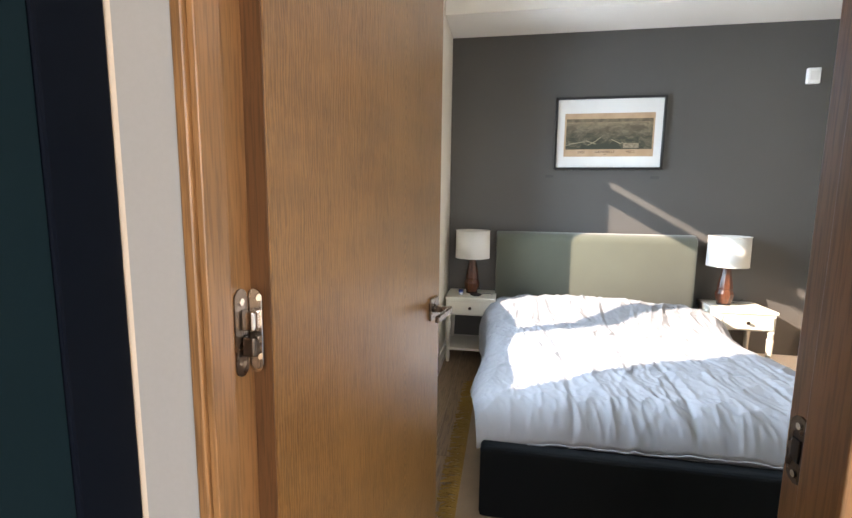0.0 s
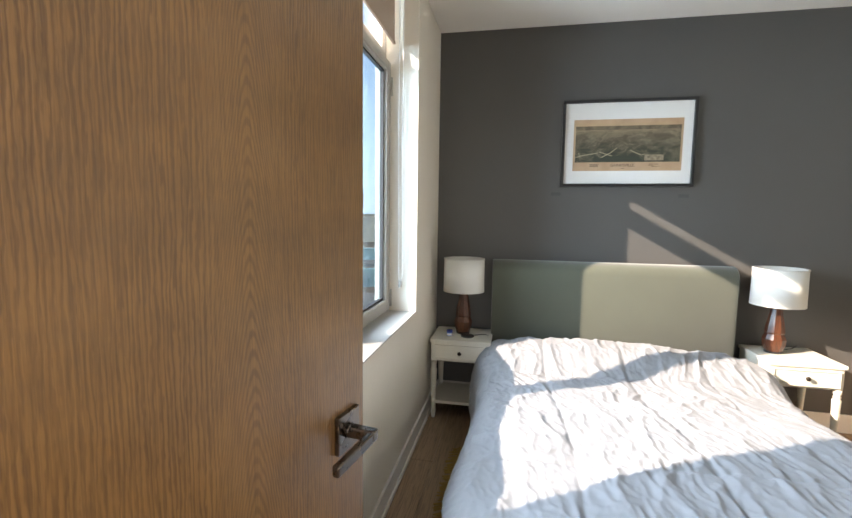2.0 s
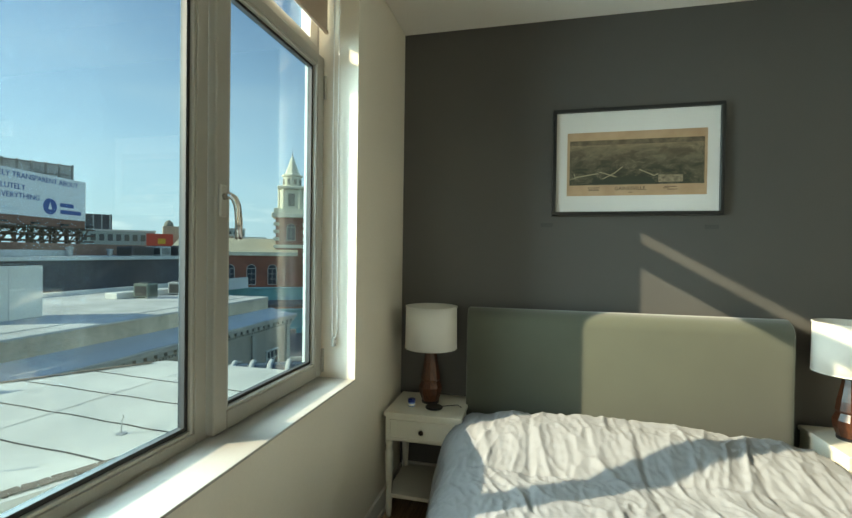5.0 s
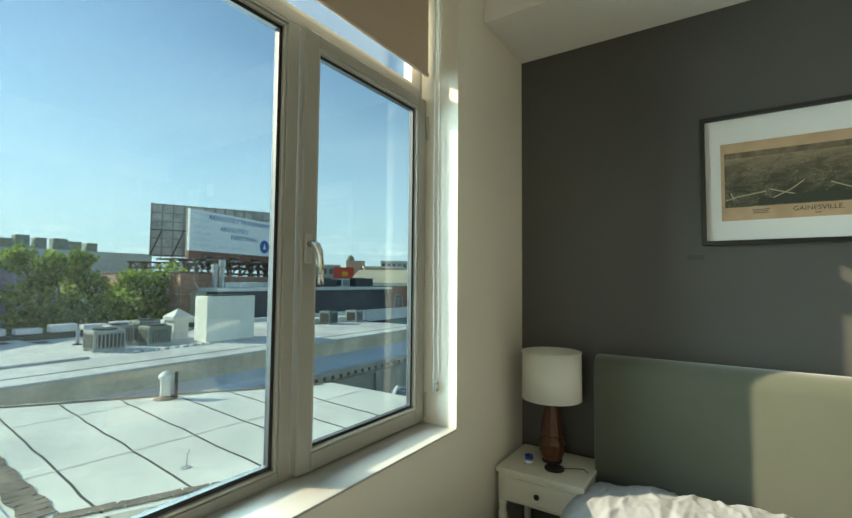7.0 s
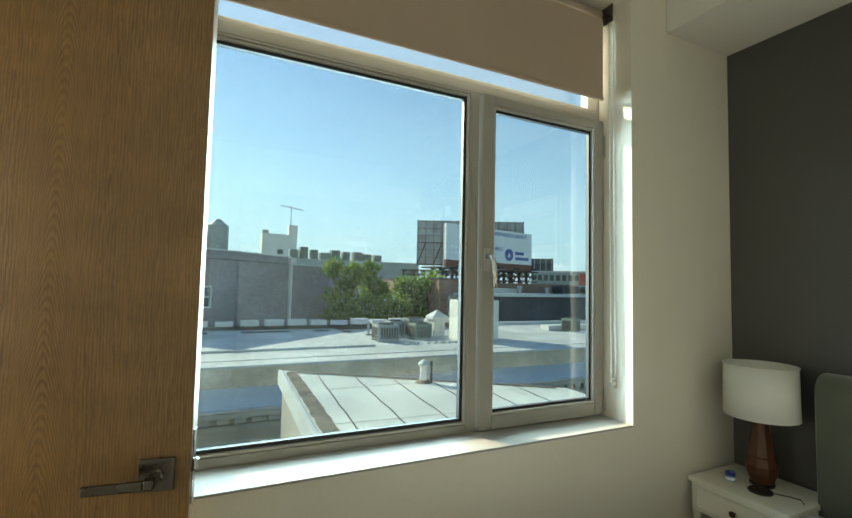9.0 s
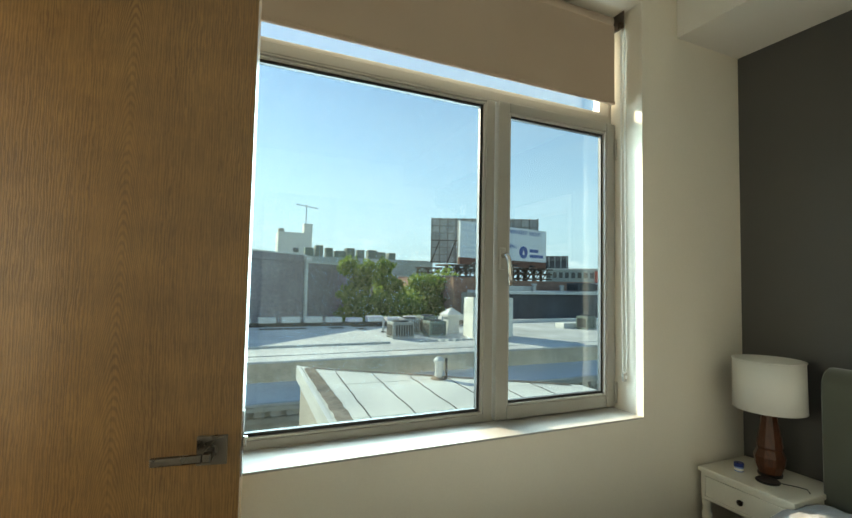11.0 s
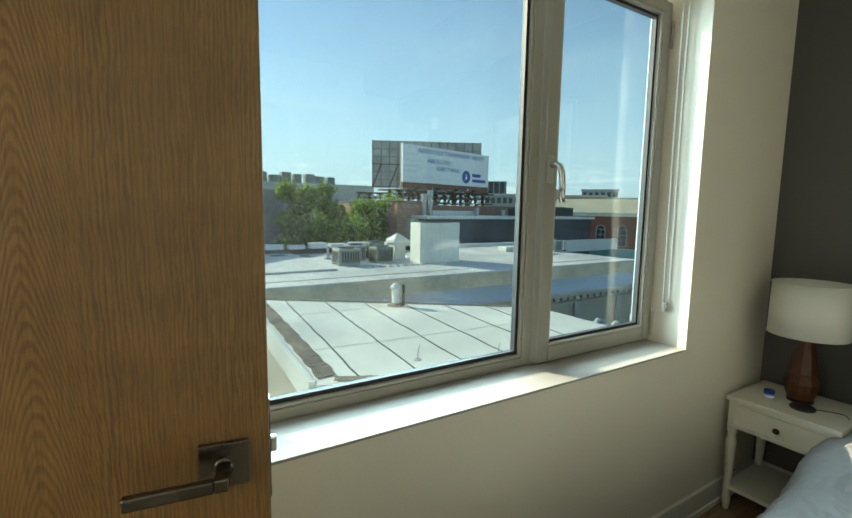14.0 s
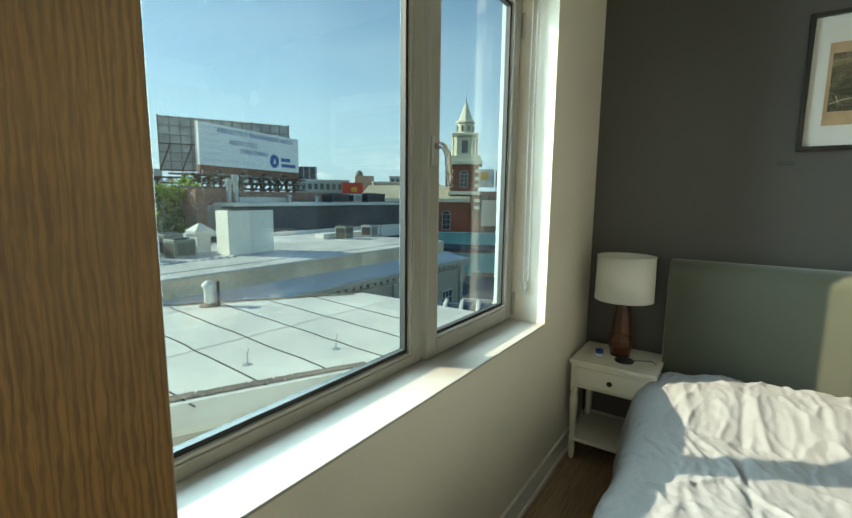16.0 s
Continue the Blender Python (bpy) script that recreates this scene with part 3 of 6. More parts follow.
def duvet_point(u, v):
    """u across from -1 to 1, v from the foot (0) to the head (1)."""
    half = (BX1 - BX0) / 2
    cx = (BX0 + BX1) / 2
    flat = half - 0.06 - 0.03 * math.sin(3.0 * v)
    s = u * (half + 0.03 + 0.19 * min(1.0, v * 2.2) + 0.05 * smooth(v, 0.6, 0.9))
    y = BY0 + 0.03 + v * (4.325 - BY0 - 0.03)
    top = 0.505 - 0.042 * smooth(v, 0.38, 0.62) + 0.115 * smooth(v, 0.72, 0.87) * (0.85 + 0.15 * math.cos(4.2 * u + 0.6))
    top -= 0.075 * max(0, (v - 0.93) / 0.07) ** 2 - 0.012 * math.sin(5 * v + 1.2 * u) * (1 - v)
    r = 0.16
    a = abs(s)
    if a < flat:
        x, dz = a, 0.02 * (a / flat) ** 4
    else:
        t = (a - flat) / r
        ang = min(t, 1.25)
        x = flat + r * math.sin(ang) * 0.86
        dz = 0.02 + r * (1 - math.cos(ang))
        if t > 1.25:
            x += (t - 1.25) * r * 0.22
            dz += (t - 1.25) * r * 0.9
    side = max(0.0, (a - flat) / 0.2)
    x += 0.012 * side * math.sin(9 * v + 2.0 * noise.noise((v * 5, u, 0)))
    z = top - dz
    if v < 0.085:
        k = (0.085 - v) / 0.085
        z -= 0.205 * (1 - math.sqrt(max(0, 1 - k * k * 0.92)))
        y += 0.02 * k
    px, py = math.copysign(x, u), v * 2.0
    # folds: long ones across and along, and small crumple
    warp = 0.55 * noise.noise((px * 1.7, py * 1.6, 3.1)) + 0.25 * noise.noise((px * 4, py * 4, 7.7))
    f = 0.0
    f += 0.011 * crease(7.5 * px + 2.6 * py + 3.2 * warp, 5) * (0.35 + 0.65 * noise.noise((px * 2, py * 2, 1.0)) + 0.4)
    f += 0.009 * crease(4.0 * px - 7.0 * py + 3.0 * warp + 1.0, 6) * max(0, noise.noise((px * 2.4, py * 2.4, 9.0)) + 0.3)
    f += 0.012 * crease(11.0 * px + 0.8 * py + 4.0 * warp, 6) * max(0, noise.noise((px * 1.6, py * 1.6, 5.0)) + 0.25)
    f += 0.014 * noise.noise((px * 3.2, py * 2.6, 0.3))
    f += 0.006 * noise.noise((px * 9, py * 4.5, 2.0))
    n2 = noise.noise((px * 9 + warp * 2.5, py * 4.0 - warp, 4.0))
    f += 0.0085 * (1 - abs(n2)) ** 6 * (0.55 + v * 0.6)
    n3 = noise.noise((px * 16 - warp * 3, py * 5 + warp * 3, 14.0))
    f += 0.006 * (1 - abs(n3)) ** 5 * (0.5 + 0.5 * noise.noise((px * 3, py * 3, 21.0)))
    n4 = noise.noise((px * 28 + py * 6 + warp * 3, py * 11 - px * 6, 24.0))
    f += 0.004 * (1 - abs(n4)) ** 4
    f += 0.002 * noise.noise((px * 48, py * 42, 8.0))
    # quilting seams that run up the bed
    for sx in (-0.42, 0.02, 0.44):
        f -= 0.006 * math.exp(-((px - sx - 0.02 * math.sin(py * 3)) / 0.013) ** 2)
    for sy in (0.5, 1.0, 1.5):
        f -= 0.006 * math.exp(-((py - sy - 0.02 * math.sin(px * 4)) / 0.014) ** 2)
    nx = min(1.0, side) * 0.8
    return Vector((cx + px + math.copysign(nx * f, u), y, z + f * (1 - 0.4 * nx)))


def duvet_mesh():
    bm = bmesh.new()
    grid = [[bm.verts.new(duvet_point(-1 + 2 * i / NU, j / NV)) for i in range(NU + 1)] for j in range(NV + 1)]
    for j in range(NV):
        for i in range(NU):
            bm.faces.new((grid[j][i], grid[j][i + 1], grid[j + 1][i + 1], grid[j + 1][i]))
    return bm


duvet = part("duvet", duvet_mesh(), COTTON, None, "", True)
tagged(duvet, "rumpled white cotton duvet spread over the bed", "duvet")
part("hem", tube([duvet_point(-0.98 + 1.96 * i / 80, 0.0) for i in range(81)], 0.0035, 6), COTTON, duvet, smooth=True)
md = duvet.modifiers.new("thick", "SOLIDIFY")
md.thickness, md.offset = 0.018, -1

# ---------------------------------------------------------------- nightstands


def nightstand(at, turn, label):
    t = thing("nightstand", label, "nightstand", at, turn, "nightstands beside the bed")
    w, d, h = 0.395, 0.355, 0.54
    part("top", box(0, w, -d, 0, h - 0.022, h, 0.004), CREAM, t)
    part("body", box(0.008, w - 0.008, -d + 0.012, -0.004, h - 0.145, h - 0.0225, 0.003), CREAM, t)
    dr = part("drawer", box(0.03, w - 0.03, -d + 0.004, -d + 0.0115, h - 0.13, h - 0.036, 0.002), CREAM, t)
    fr = bmesh.new()
    for b in ((0.03, w - 0.03, h - 0.042, h - 0.036), (0.03, w - 0.03, h - 0.13, h - 0.124), (0.03, 0.036, h - 0.124, h - 0.042), (w - 0.036, w - 0.03, h - 0.124, h - 0.042)):
        box(b[0], b[1], -d - 0.001, -d + 0.004, b[2], b[3], bm=fr)
    part("drawer_moulding", fr, CREAM, dr)
    kb = lathe([(0.004, 0), (0.005, 0.008), (0.011, 0.014), (0.013, 0.02), (0.009, 0.026), (0.002, 0.028)], 18)
    bmesh.ops.transform(kb, matrix=Matrix.Translation((w / 2, -d + 0.004, h - 0.082)) @ pose(0, 0, 0, 90), verts=kb.verts)
    part("knob", kb, BRONZE, dr, "small dark bronze knob", True)
    prof = [(0.011, 0.0), (0.014, 0.02), (0.017, 0.05), (0.016, 0.085), (0.0165, 0.13), (0.013, 0.135), (0.016, 0.15), (0.021, 0.3), (0.022, 0.335), (0.014, 0.345), (0.02, 0.353), (0.014, 0.362), (0.02, 0.372), (0.02, h - 0.145)]
    for lx in (0.025, w - 0.025):
        for ly in (-d + 0.028, -0.022):
            part("leg", lathe(prof, 20, cx=lx, cy=ly), CREAM, t, smooth=True)
    part("shelf", box(0.012, w - 0.012, -d + 0.014, -0.006, 0.105, 0.125, 0.003), CREAM, t)
    return t


nightstand((0.042, 4.468, 0.0), 0, "cream painted nightstand with a turned leg and drawer, by the window")
nightstand((2.01, 4.482, 0.0), 0, "cream painted nightstand with a turned leg and drawer, by the closet")


def table_lamp(at, label):
    t = thing("table_lamp", label, "lamp", at, 0, "lamps on the nightstands")
    # turned and faceted walnut base: foot, waist, knuckle, tall taper
    prof = [(0.044, 0.012), (0.058, 0.05), (0.062, 0.085), (0.048, 0.118), (0.052, 0.128), (0.047, 0.17), (0.034, 0.235), (0.027, 0.29), (0.02, 0.3)]
    part("base", lathe(prof, 9), WALNUT, t)
    part("foot", lathe([(0.046, 0.0), (0.047, 0.01), (0.043, 0.0125)], 24), BLACK_PLASTIC, t, "dark foot")
    part("stem", lathe([(0.008, 0.29), (0.008, 0.36)], 12), BRONZE, t)
    sh = bmesh.new()
    R, z0, z1, n = 0.139, 0.292, 0.517, 48
    rings = [[sh.verts.new((r * math.cos(2 * math.pi * i / n), r * math.sin(2 * math.pi * i / n), z)) for i in range(n)] for r, z in ((R, z0), (R - 0.003, z1), (R - 0.006, z1), (R - 0.003, z0))]
    for a, b in zip(rings, rings[1:] + rings[:1]):
        for i in range(n):
            sh.faces.new((a[i], a[(i + 1) % n], b[(i + 1) % n], b[i]))
    shade = part("shade", sh, SHADE_LINEN, t, "white linen drum shade", True)
    for zz in (z0 + 0.003, z1 - 0.003):
        part("rim", tube([((R - 0.001) * math.cos(2 * math.pi * i / n), (R - 0.001) * math.sin(2 * math.pi * i / n), zz) for i in range(n + 1)], 0.0026, 6), SHADE_LINEN, shade, smooth=True)
    part("spider", tube([(-R + 0.004, 0, z1 - 0.03), (R - 0.004, 0, z1 - 0.03)], 0.002, 6), BRONZE, shade)
    part("bulb", lathe([(0.012, 0.36), (0.014, 0.38), (0.03, 0.41), (0.03, 0.43), (0.018, 0.45), (0.004, 0.455)], 18), WHITE_PLASTIC, t, "unlit white bulb", True)
    return t


table_lamp((0.235, 4.325, 0.54), "table lamp with a faceted walnut base and white shade")
table_lamp((2.135, 4.335, 0.54), "table lamp with a faceted walnut base and white shade, sunlit")

puck = thing("charging_pad", "flat black round charging pad on the nightstand", "charging pad", (0.275, 4.235, 0.54))
part("disc", lathe([(0.043, 0.0), (0.045, 0.003), (0.045, 0.007), (0.041, 0.01)], 28), BLACK_PLASTIC, puck, smooth=False)
part("cable", tube([(0.035, 0.02, 0.005), (0.08, 0.05, 0.005), (0.115, 0.06, 0.006), (0.135, 0.04, 0.003), (0.1385, 0.03, -0.06), (0.1385, 0.03, -0.2)], 0.002, 8), BLACK_PLASTIC, puck)

jar = thing("balm_jar", "small blue lidded jar of balm on the nightstand", "jar", (0.155, 4.235, 0.54))
part("body", lathe([(0.017, 0.0), (0.019, 0.003), (0.019, 0.02), (0.017, 0.022)], 24), JAR_BLUE, jar, smooth=True)
part("lid", lathe([(0.0195, 0.0225), (0.0202, 0.024), (0.0202, 0.037), (0.018, 0.039)], 24), BLUE_PLASTIC, jar, "dark blue lid")
part("paper_band", lathe([(0.0192, 0.006), (0.0192, 0.016)], 24), WHITE_PLASTIC, jar, "white label band")

wire = thing("lamp_cable", "black lamp cable trailing off the nightstand", "cable", (2.2, 4.4, 0.54))
part("flex", tube([(-0.02, -0.03, 0.012), (0.03, 0.0, 0.004), (0.07, 0.0, 0.012), (0.1, 0.01, 0.028), (0.12, 0.035, 0.02), (0.12, 0.075, 0.0), (0.11, 0.088, -0.05), (0.08, 0.09, -0.3)], 0.0025, 8), BLACK_PLASTIC, wire)
plug = thing("power_adapter", "black power adapters and cable at the wall socket", "adapter", (2.08, 4.47, 0.34))
part("block", box(-0.02, 0.02, -0.01, 0.014, -0.03, 0.03, 0.004), BLACK_PLASTIC, plug)
part("block_lower", box(-0.012, 0.026, -0.016, 0.014, -0.085, -0.035, 0.004), BLACK_PLASTIC, plug)
part("cable", tube([(0.0, -0.005, -0.08), (0.03, -0.01, -0.12), (0.09, -0.015, -0.125), (0.15, -0.01, -0.1)], 0.002, 8), BLACK_PLASTIC, plug)
part("socket_plate", box(-0.035, 0.035, 0.015, 0.0285, -0.06, 0.06, 0.002), BLACK_PLASTIC, plug)

# ---------------------------------------------------------------- picture
pic = thing("framed_picture", "black framed antique town map print with a wide white mat", "picture", (1.265, BY, 1.831))
PW, PH = 0.818, 0.56
fb = bmesh.new()
for a in ((-PW / 2, PW / 2, PH / 2 - 0.018, PH / 2), (-PW / 2, PW / 2, -PH / 2, -PH / 2 + 0.018), (-PW / 2, -PW / 2 + 0.018, -PH / 2 + 0.018, PH / 2 - 0.018), (PW / 2 - 0.018, PW / 2, -PH / 2 + 0.018, PH / 2 - 0.018)):
    box(a[0], a[1], -0.03, -0.001, a[2], a[3], 0.0015, 1, fb)
part("frame", fb, BLACK_FRAME, pic, "thin black frame")
part("mat", box(-PW / 2 + 0.018, PW / 2 - 0.018, -0.012, -0.004, -PH / 2 + 0.018, PH / 2 - 0.018), MAT_BOARD, pic)


def ribbon_(pts, w):
    """A thin strip along points of a plane."""
    bm = bmesh.new()
    for (ax, ay), (bx, by) in zip(pts, pts[1:]):
        d = Vector((bx - ax, by - ay)).normalized() * w / 2
        prism([(ax + d.y, ay - d.x), (bx + d.y, by - d.x), (bx - d.y, by + d.x), (ax - d.y, ay + d.x)], 0.0, 0.0004, bm)
    return bm


def print_paper():
    m, nt, b = shader("aged_print")
    v = coords(nt)
    n1 = noisy(nt, v, 9, 6, 0.6)
    col = ramp(nt, n1, [(0.3, (0.38, 0.24, 0.14)), (0.7, (0.5, 0.34, 0.21))])
    nt.links.new(col, b.inputs["Base Color"])
    b.inputs["Roughness"].default_value = 0.6
    return m


def print_town():
    """A bird's-eye town: pale far plain, dark speckled streets, pale roads and house fronts."""
    m, nt, b = shader("engraved_town_view")
    v = coords(nt)
    vs = coords(nt, (1, 1, 2.4))
    sp = nt.nodes.new("ShaderNodeSeparateXYZ")
    nt.links.new(v, sp.inputs[0])
    depth = nt.nodes.new("ShaderNodeMapRange")
    depth.inputs[1].default_value, depth.inputs[2].default_value = -0.122, 0.112
    nt.links.new(sp.outputs[2], depth.inputs[0])
    fields = noisy(nt, vs, 12, 6, 0.7, 0.8)
    base = ramp(nt, depth.outputs[0], [(0.0, (0.035, 0.04, 0.024)), (0.5, (0.07, 0.062, 0.038)), (0.78, (0.15, 0.115, 0.07)), (1.0, (0.27, 0.2, 0.125))])
    col = mixed(nt, base, ramp(nt, fields, [(0.3, 0.45), (0.55, 1.0), (0.75, 1.35)]), 0.9, "MULTIPLY")
    specks = noisy(nt, vs, 190, 2, 0.5)
    col = mixed(nt, col, (0.42, 0.34, 0.22), mixed(nt, ramp(nt, specks, [(0.6, 0.0), (0.68, 0.9)]), ramp(nt, fields, [(0.42, 0.0), (0.55, 1.0)]), 1.0, "MULTIPLY"))
    for rot, sc in ((0.35, 30.0), (-0.5, 22.0)):
        w = nt.nodes.new("ShaderNodeTexWave")
        w.inputs["Scale"].default_value, w.inputs["Distortion"].default_value = sc, 1.6
        w.inputs["Detail Scale"].default_value = 0.6
        nt.links.new(coords(nt, (1, 1, 2.4), (0, rot, 0)), w.inputs["Vector"])
        col = mixed(nt, col, (0.36, 0.29, 0.19), mixed(nt, ramp(nt, w.outputs[1], [(0.93, 0.0), (0.99, 0.5)]), ramp(nt, fields, [(0.45, 0.0), (0.6, 1.0)]), 1.0, "MULTIPLY"))
    nt.links.new(col, b.inputs["Base Color"])
    b.inputs["Roughness"].default_value = 0.6
    return m


PAPER, TOWN = print_paper(), print_town()
part("print", box(-0.335, 0.335, -0.0145, -0.0125, -0.178, 0.155), PAPER, pic, "yellowed print paper")
part("town_view", box(-0.322, 0.322, -0.0165, -0.0148, -0.122, 0.085), TOWN, pic, "dark engraved birds-eye view of a town")
part("hill_band", box(-0.322, 0.322, -0.0163, -0.0148, 0.086, 0.112), surface("engraved_hills", (0.16, 0.12, 0.075), 0.6, var=0.45, scale=20, grain=90, bump=0), pic)
part("river", prism([(-0.24, -0.118), (-0.17, -0.094), (-0.1, -0.082), (0.0, -0.078), (0.08, -0.09), (0.105, -0.118)], 0.0, 0.0006), plain("engraved_river", (0.03, 0.035, 0.022), 0.6), pic).matrix_local = pose(0, -0.0167, 0, 90)
part("inset_view", box(0.11, 0.225, -0.0174, -0.0166, -0.112, -0.075), surface("engraved_inset", (0.3, 0.24, 0.16), 0.6, var=0.6, scale=60, grain=240, bump=0), pic)
for road in (((-0.32, -0.092), (-0.28, -0.078), (-0.18, -0.062)), ((-0.22, -0.118), (-0.17, -0.098), (-0.1, -0.062), (-0.06, -0.03)), ((-0.17, -0.055), (-0.08, -0.085)), ((0.02, -0.045), (0.09, -0.078), (0.11, -0.07)), ((-0.3, -0.06), (-0.29, -0.09))):
    rb_ = ribbon_(road, 0.0045)
    part("road", rb_, plain("engraved_road", (0.34, 0.29, 0.19), 0.6), pic).matrix_local = pose(0, -0.0166, 0, 90)
INK = plain("print_ink", (0.05, 0.035, 0.025), 0.6)
lettering("title", "GAINESVILLE,", 0.026, INK, pic, pose(-0.02, -0.0152, -0.143, 90))
for bx, bw, bz in ((-0.2, 0.06, -0.136), (-0.2, 0.05, -0.143), (-0.2, 0.055, -0.15), (-0.02, 0.02, -0.162), (0.17, 0.06, -0.136), (0.15, 0.03, -0.143), (0.18, 0.05, -0.15)):
    part("caption_line", box(bx - bw / 2, bx + bw / 2, -0.0152, -0.0146, bz - 0.0014, bz + 0.0014), INK, pic)

for mx_, mz in ((0.83, 1.5), (1.63, 1.49)):
    mk = thing("paint_patch", "small darker touch-up patch of paint on the charcoal wall", "paint patch", (mx_, BY, mz), group="touch-up patches")
    part("film", box(-0.032, 0.032, -0.0022, -0.0008, -0.011, 0.011, 0.0006), TOUCH_UP, mk)

sensor = thing("wall_sensor", "white plastic alarm sensor high on the charcoal wall", "sensor", (2.638, BY, 2.215))
part("case", box(-0.042, 0.042, -0.03, -0.001, -0.055, 0.055, 0.006, 3), WHITE_PLASTIC, sensor)
part("lens", box(-0.026, 0.026, -0.034, -0.03, -0.03, 0.032, 0.0015), MAT_BOARD, sensor)

# ---------------------------------------------------------------- closet along the east side
closet = thing("closet", "tall pale oak fitted closet with flush fronts", "closet", (0, 0, 0))
for y0, y1 in ((3.78, 4.496), (3.06, 3.776), (2.34, 3.056)):
    for z0, z1 in ((0.09, 1.115), (1.119, 2.24)):
        part("door_front", box(2.80, 2.82, y0 + 0.001, y1, z0, z1, 0.0015), CLOSET_OAK, closet)
part("carcass", box(2.821, 3.415, 2.34, 4.497, 0.004, 2.25, 0.001), CLOSET_OAK, closet)
part("plinth", box(2.815, 2.8205, 2.34, 4.497, 0.004, 0.086), CLOSET_OAK, closet)

# ---------------------------------------------------------------- rug
rug = thing("rug", "woven jute rug with a mustard fringe, half under the bed", "rug", (0, 0, 0))
part("weave", box(0.29, 2.2, 2.02, 3.75, 0.006, 0.017, 0.004), JUTE, rug)
fr = bmesh.new()
rnd = random.Random(4)
for i in range(230):
    y = 2.02 + i * 0.0075
    tube([(0.33, y, 0.018), (0.30 + rnd.uniform(-0.01, 0.01), y + rnd.uniform(-0.01, 0.01), 0.022), (0.245 + rnd.uniform(-0.012, 0.02), y + rnd.uniform(-0.02, 0.02), 0.009)], 0.0035, 5, fr)
part("fringe", fr, MUSTARD, rug, "mustard knotted fringe")

# ---------------------------------------------------------------- outside materials
ASPHALT = surface("asphalt", (0.05, 0.05, 0.052), 0.9, var=0.3, scale=0.3, grain=20, bump=0.3, dist=0.01)
ROOF_WHITE = surface("white_membrane_roof", (0.66, 0.66, 0.62), 0.6, var=0.16, scale=0.7, grain=7, bump=0.25, dist=0.01)
ROOF_GREY = surface("pale_grey_roof_felt", (0.56, 0.56, 0.55), 0.75, var=0.28, scale=0.35, grain=4, bump=0.3, dist=0.02)
ROOF_BLUE = surface("lead_blue_roof", (0.6, 0.62, 0.64), 0.5, var=0.15, scale=0.3, grain=5, bump=0.2, dist=0.01)
ROOF_TAN = surface("tan_weathered_parapet", (0.66, 0.54, 0.41), 0.85, var=0.3, scale=0.8, grain=6, bump=0.35, dist=0.02)
TAR = surface("black_tar_seam", (0.03, 0.03, 0.03), 0.7, var=0.3, scale=4, grain=40)
DIRT = surface("brown_roof_grime", (0.2, 0.16, 0.13), 0.9, var=0.5, scale=2.5, grain=14)
STONE = surface("pale_cornice_stone", (0.42, 0.40, 0.36), 0.8, var=0.18, scale=1.2, grain=12, bump=0.3, dist=0.01)
SHAFT_WHITE = surface("white_panel_render", (0.74, 0.72, 0.66), 0.7, var=0.08, scale=0.9, grain=12, bump=0.15, dist=0.006)
STUCCO = surface("buff_stucco", (0.40, 0.36, 0.31), 0.85, var=0.14, scale=0.8, grain=14, bump=0.3, dist=0.01)
COPING = surface("white_coping", (0.6, 0.6, 0.58), 0.6, var=0.1, scale=0.8, grain=10)
DARK_WALL = surface("dark_painted_block_wall", (0.085, 0.083, 0.092), 0.8, var=0.35, scale=0.35, grain=3, bump=0.3, dist=0.02)
GALV = surface("galvanised_sheet", (0.4, 0.41, 0.42), 0.45, 0.5, var=0.15, scale=2, grain=30)
AC_GREY = surface("grey_unit_paint", (0.3, 0.31, 0.3), 0.55, var=0.15, scale=2, grain=30)
AC_GREEN = surface("green_grey_unit_paint", (0.16, 0.2, 0.17), 0.55, var=0.2, scale=2, grain=30)
DARK_GRILLE = surface("dark_grille", (0.03, 0.032, 0.034), 0.6, var=0.3, scale=8, grain=60)
RUST = surface("rusted_steel", (0.1, 0.06, 0.045), 0.8, var=0.4, scale=2, grain=20)
LATTICE = surface("weathered_lattice_steel", (0.36, 0.34, 0.33), 0.8, var=0.3, scale=1, grain=10)
BOARD_GREY = surface("grey_board_back", (0.56, 0.57, 0.58), 0.8, var=0.3, scale=0.8, grain=8)
BOARD_WHITE = surface("white_board_sheet", (0.8, 0.83, 0.86), 0.5, var=0.03, scale=0.5, grain=8, bump=0)
BOARD_PALE = plain("pale_grey_board_ink", (0.68, 0.73, 0.79), 0.5)
BOARD_BLUE = plain("blue_board_ink", (0.02, 0.09, 0.33), 0.5)
BOARD_SKIRT = surface("red_brown_skirt", (0.22, 0.09, 0.06), 0.7, var=0.2, scale=1, grain=10)
TEAL_STEEL = surface("teal_painted_steel", (0.25, 0.55, 0.54), 0.55, var=0.2, scale=0.6, grain=8)
SLATE = surface("weathered_slate", (0.2, 0.2, 0.17), 0.8, var=0.2, scale=0.5, grain=5)
BEIGE_ROOF = surface("beige_roof_sheet", (0.4, 0.37, 0.28), 0.8, var=0.15, scale=0.3, grain=4)
SPIRE_WHITE = surface("cream_steeple_paint", (0.72, 0.69, 0.55), 0.6, var=0.12, scale=0.6, grain=6)
WIN_DARK = plain("dark_window_glass", (0.05, 0.065, 0.08), 0.12)
WIN_FRAME = surface("white_sash_paint", (0.6, 0.6, 0.56), 0.6, var=0.1, scale=2, grain=20)
BARK = surface("grey_brown_bark", (0.09, 0.07, 0.05), 0.9, var=0.4, scale=3, grain=18, bump=0.6, dist=0.02)
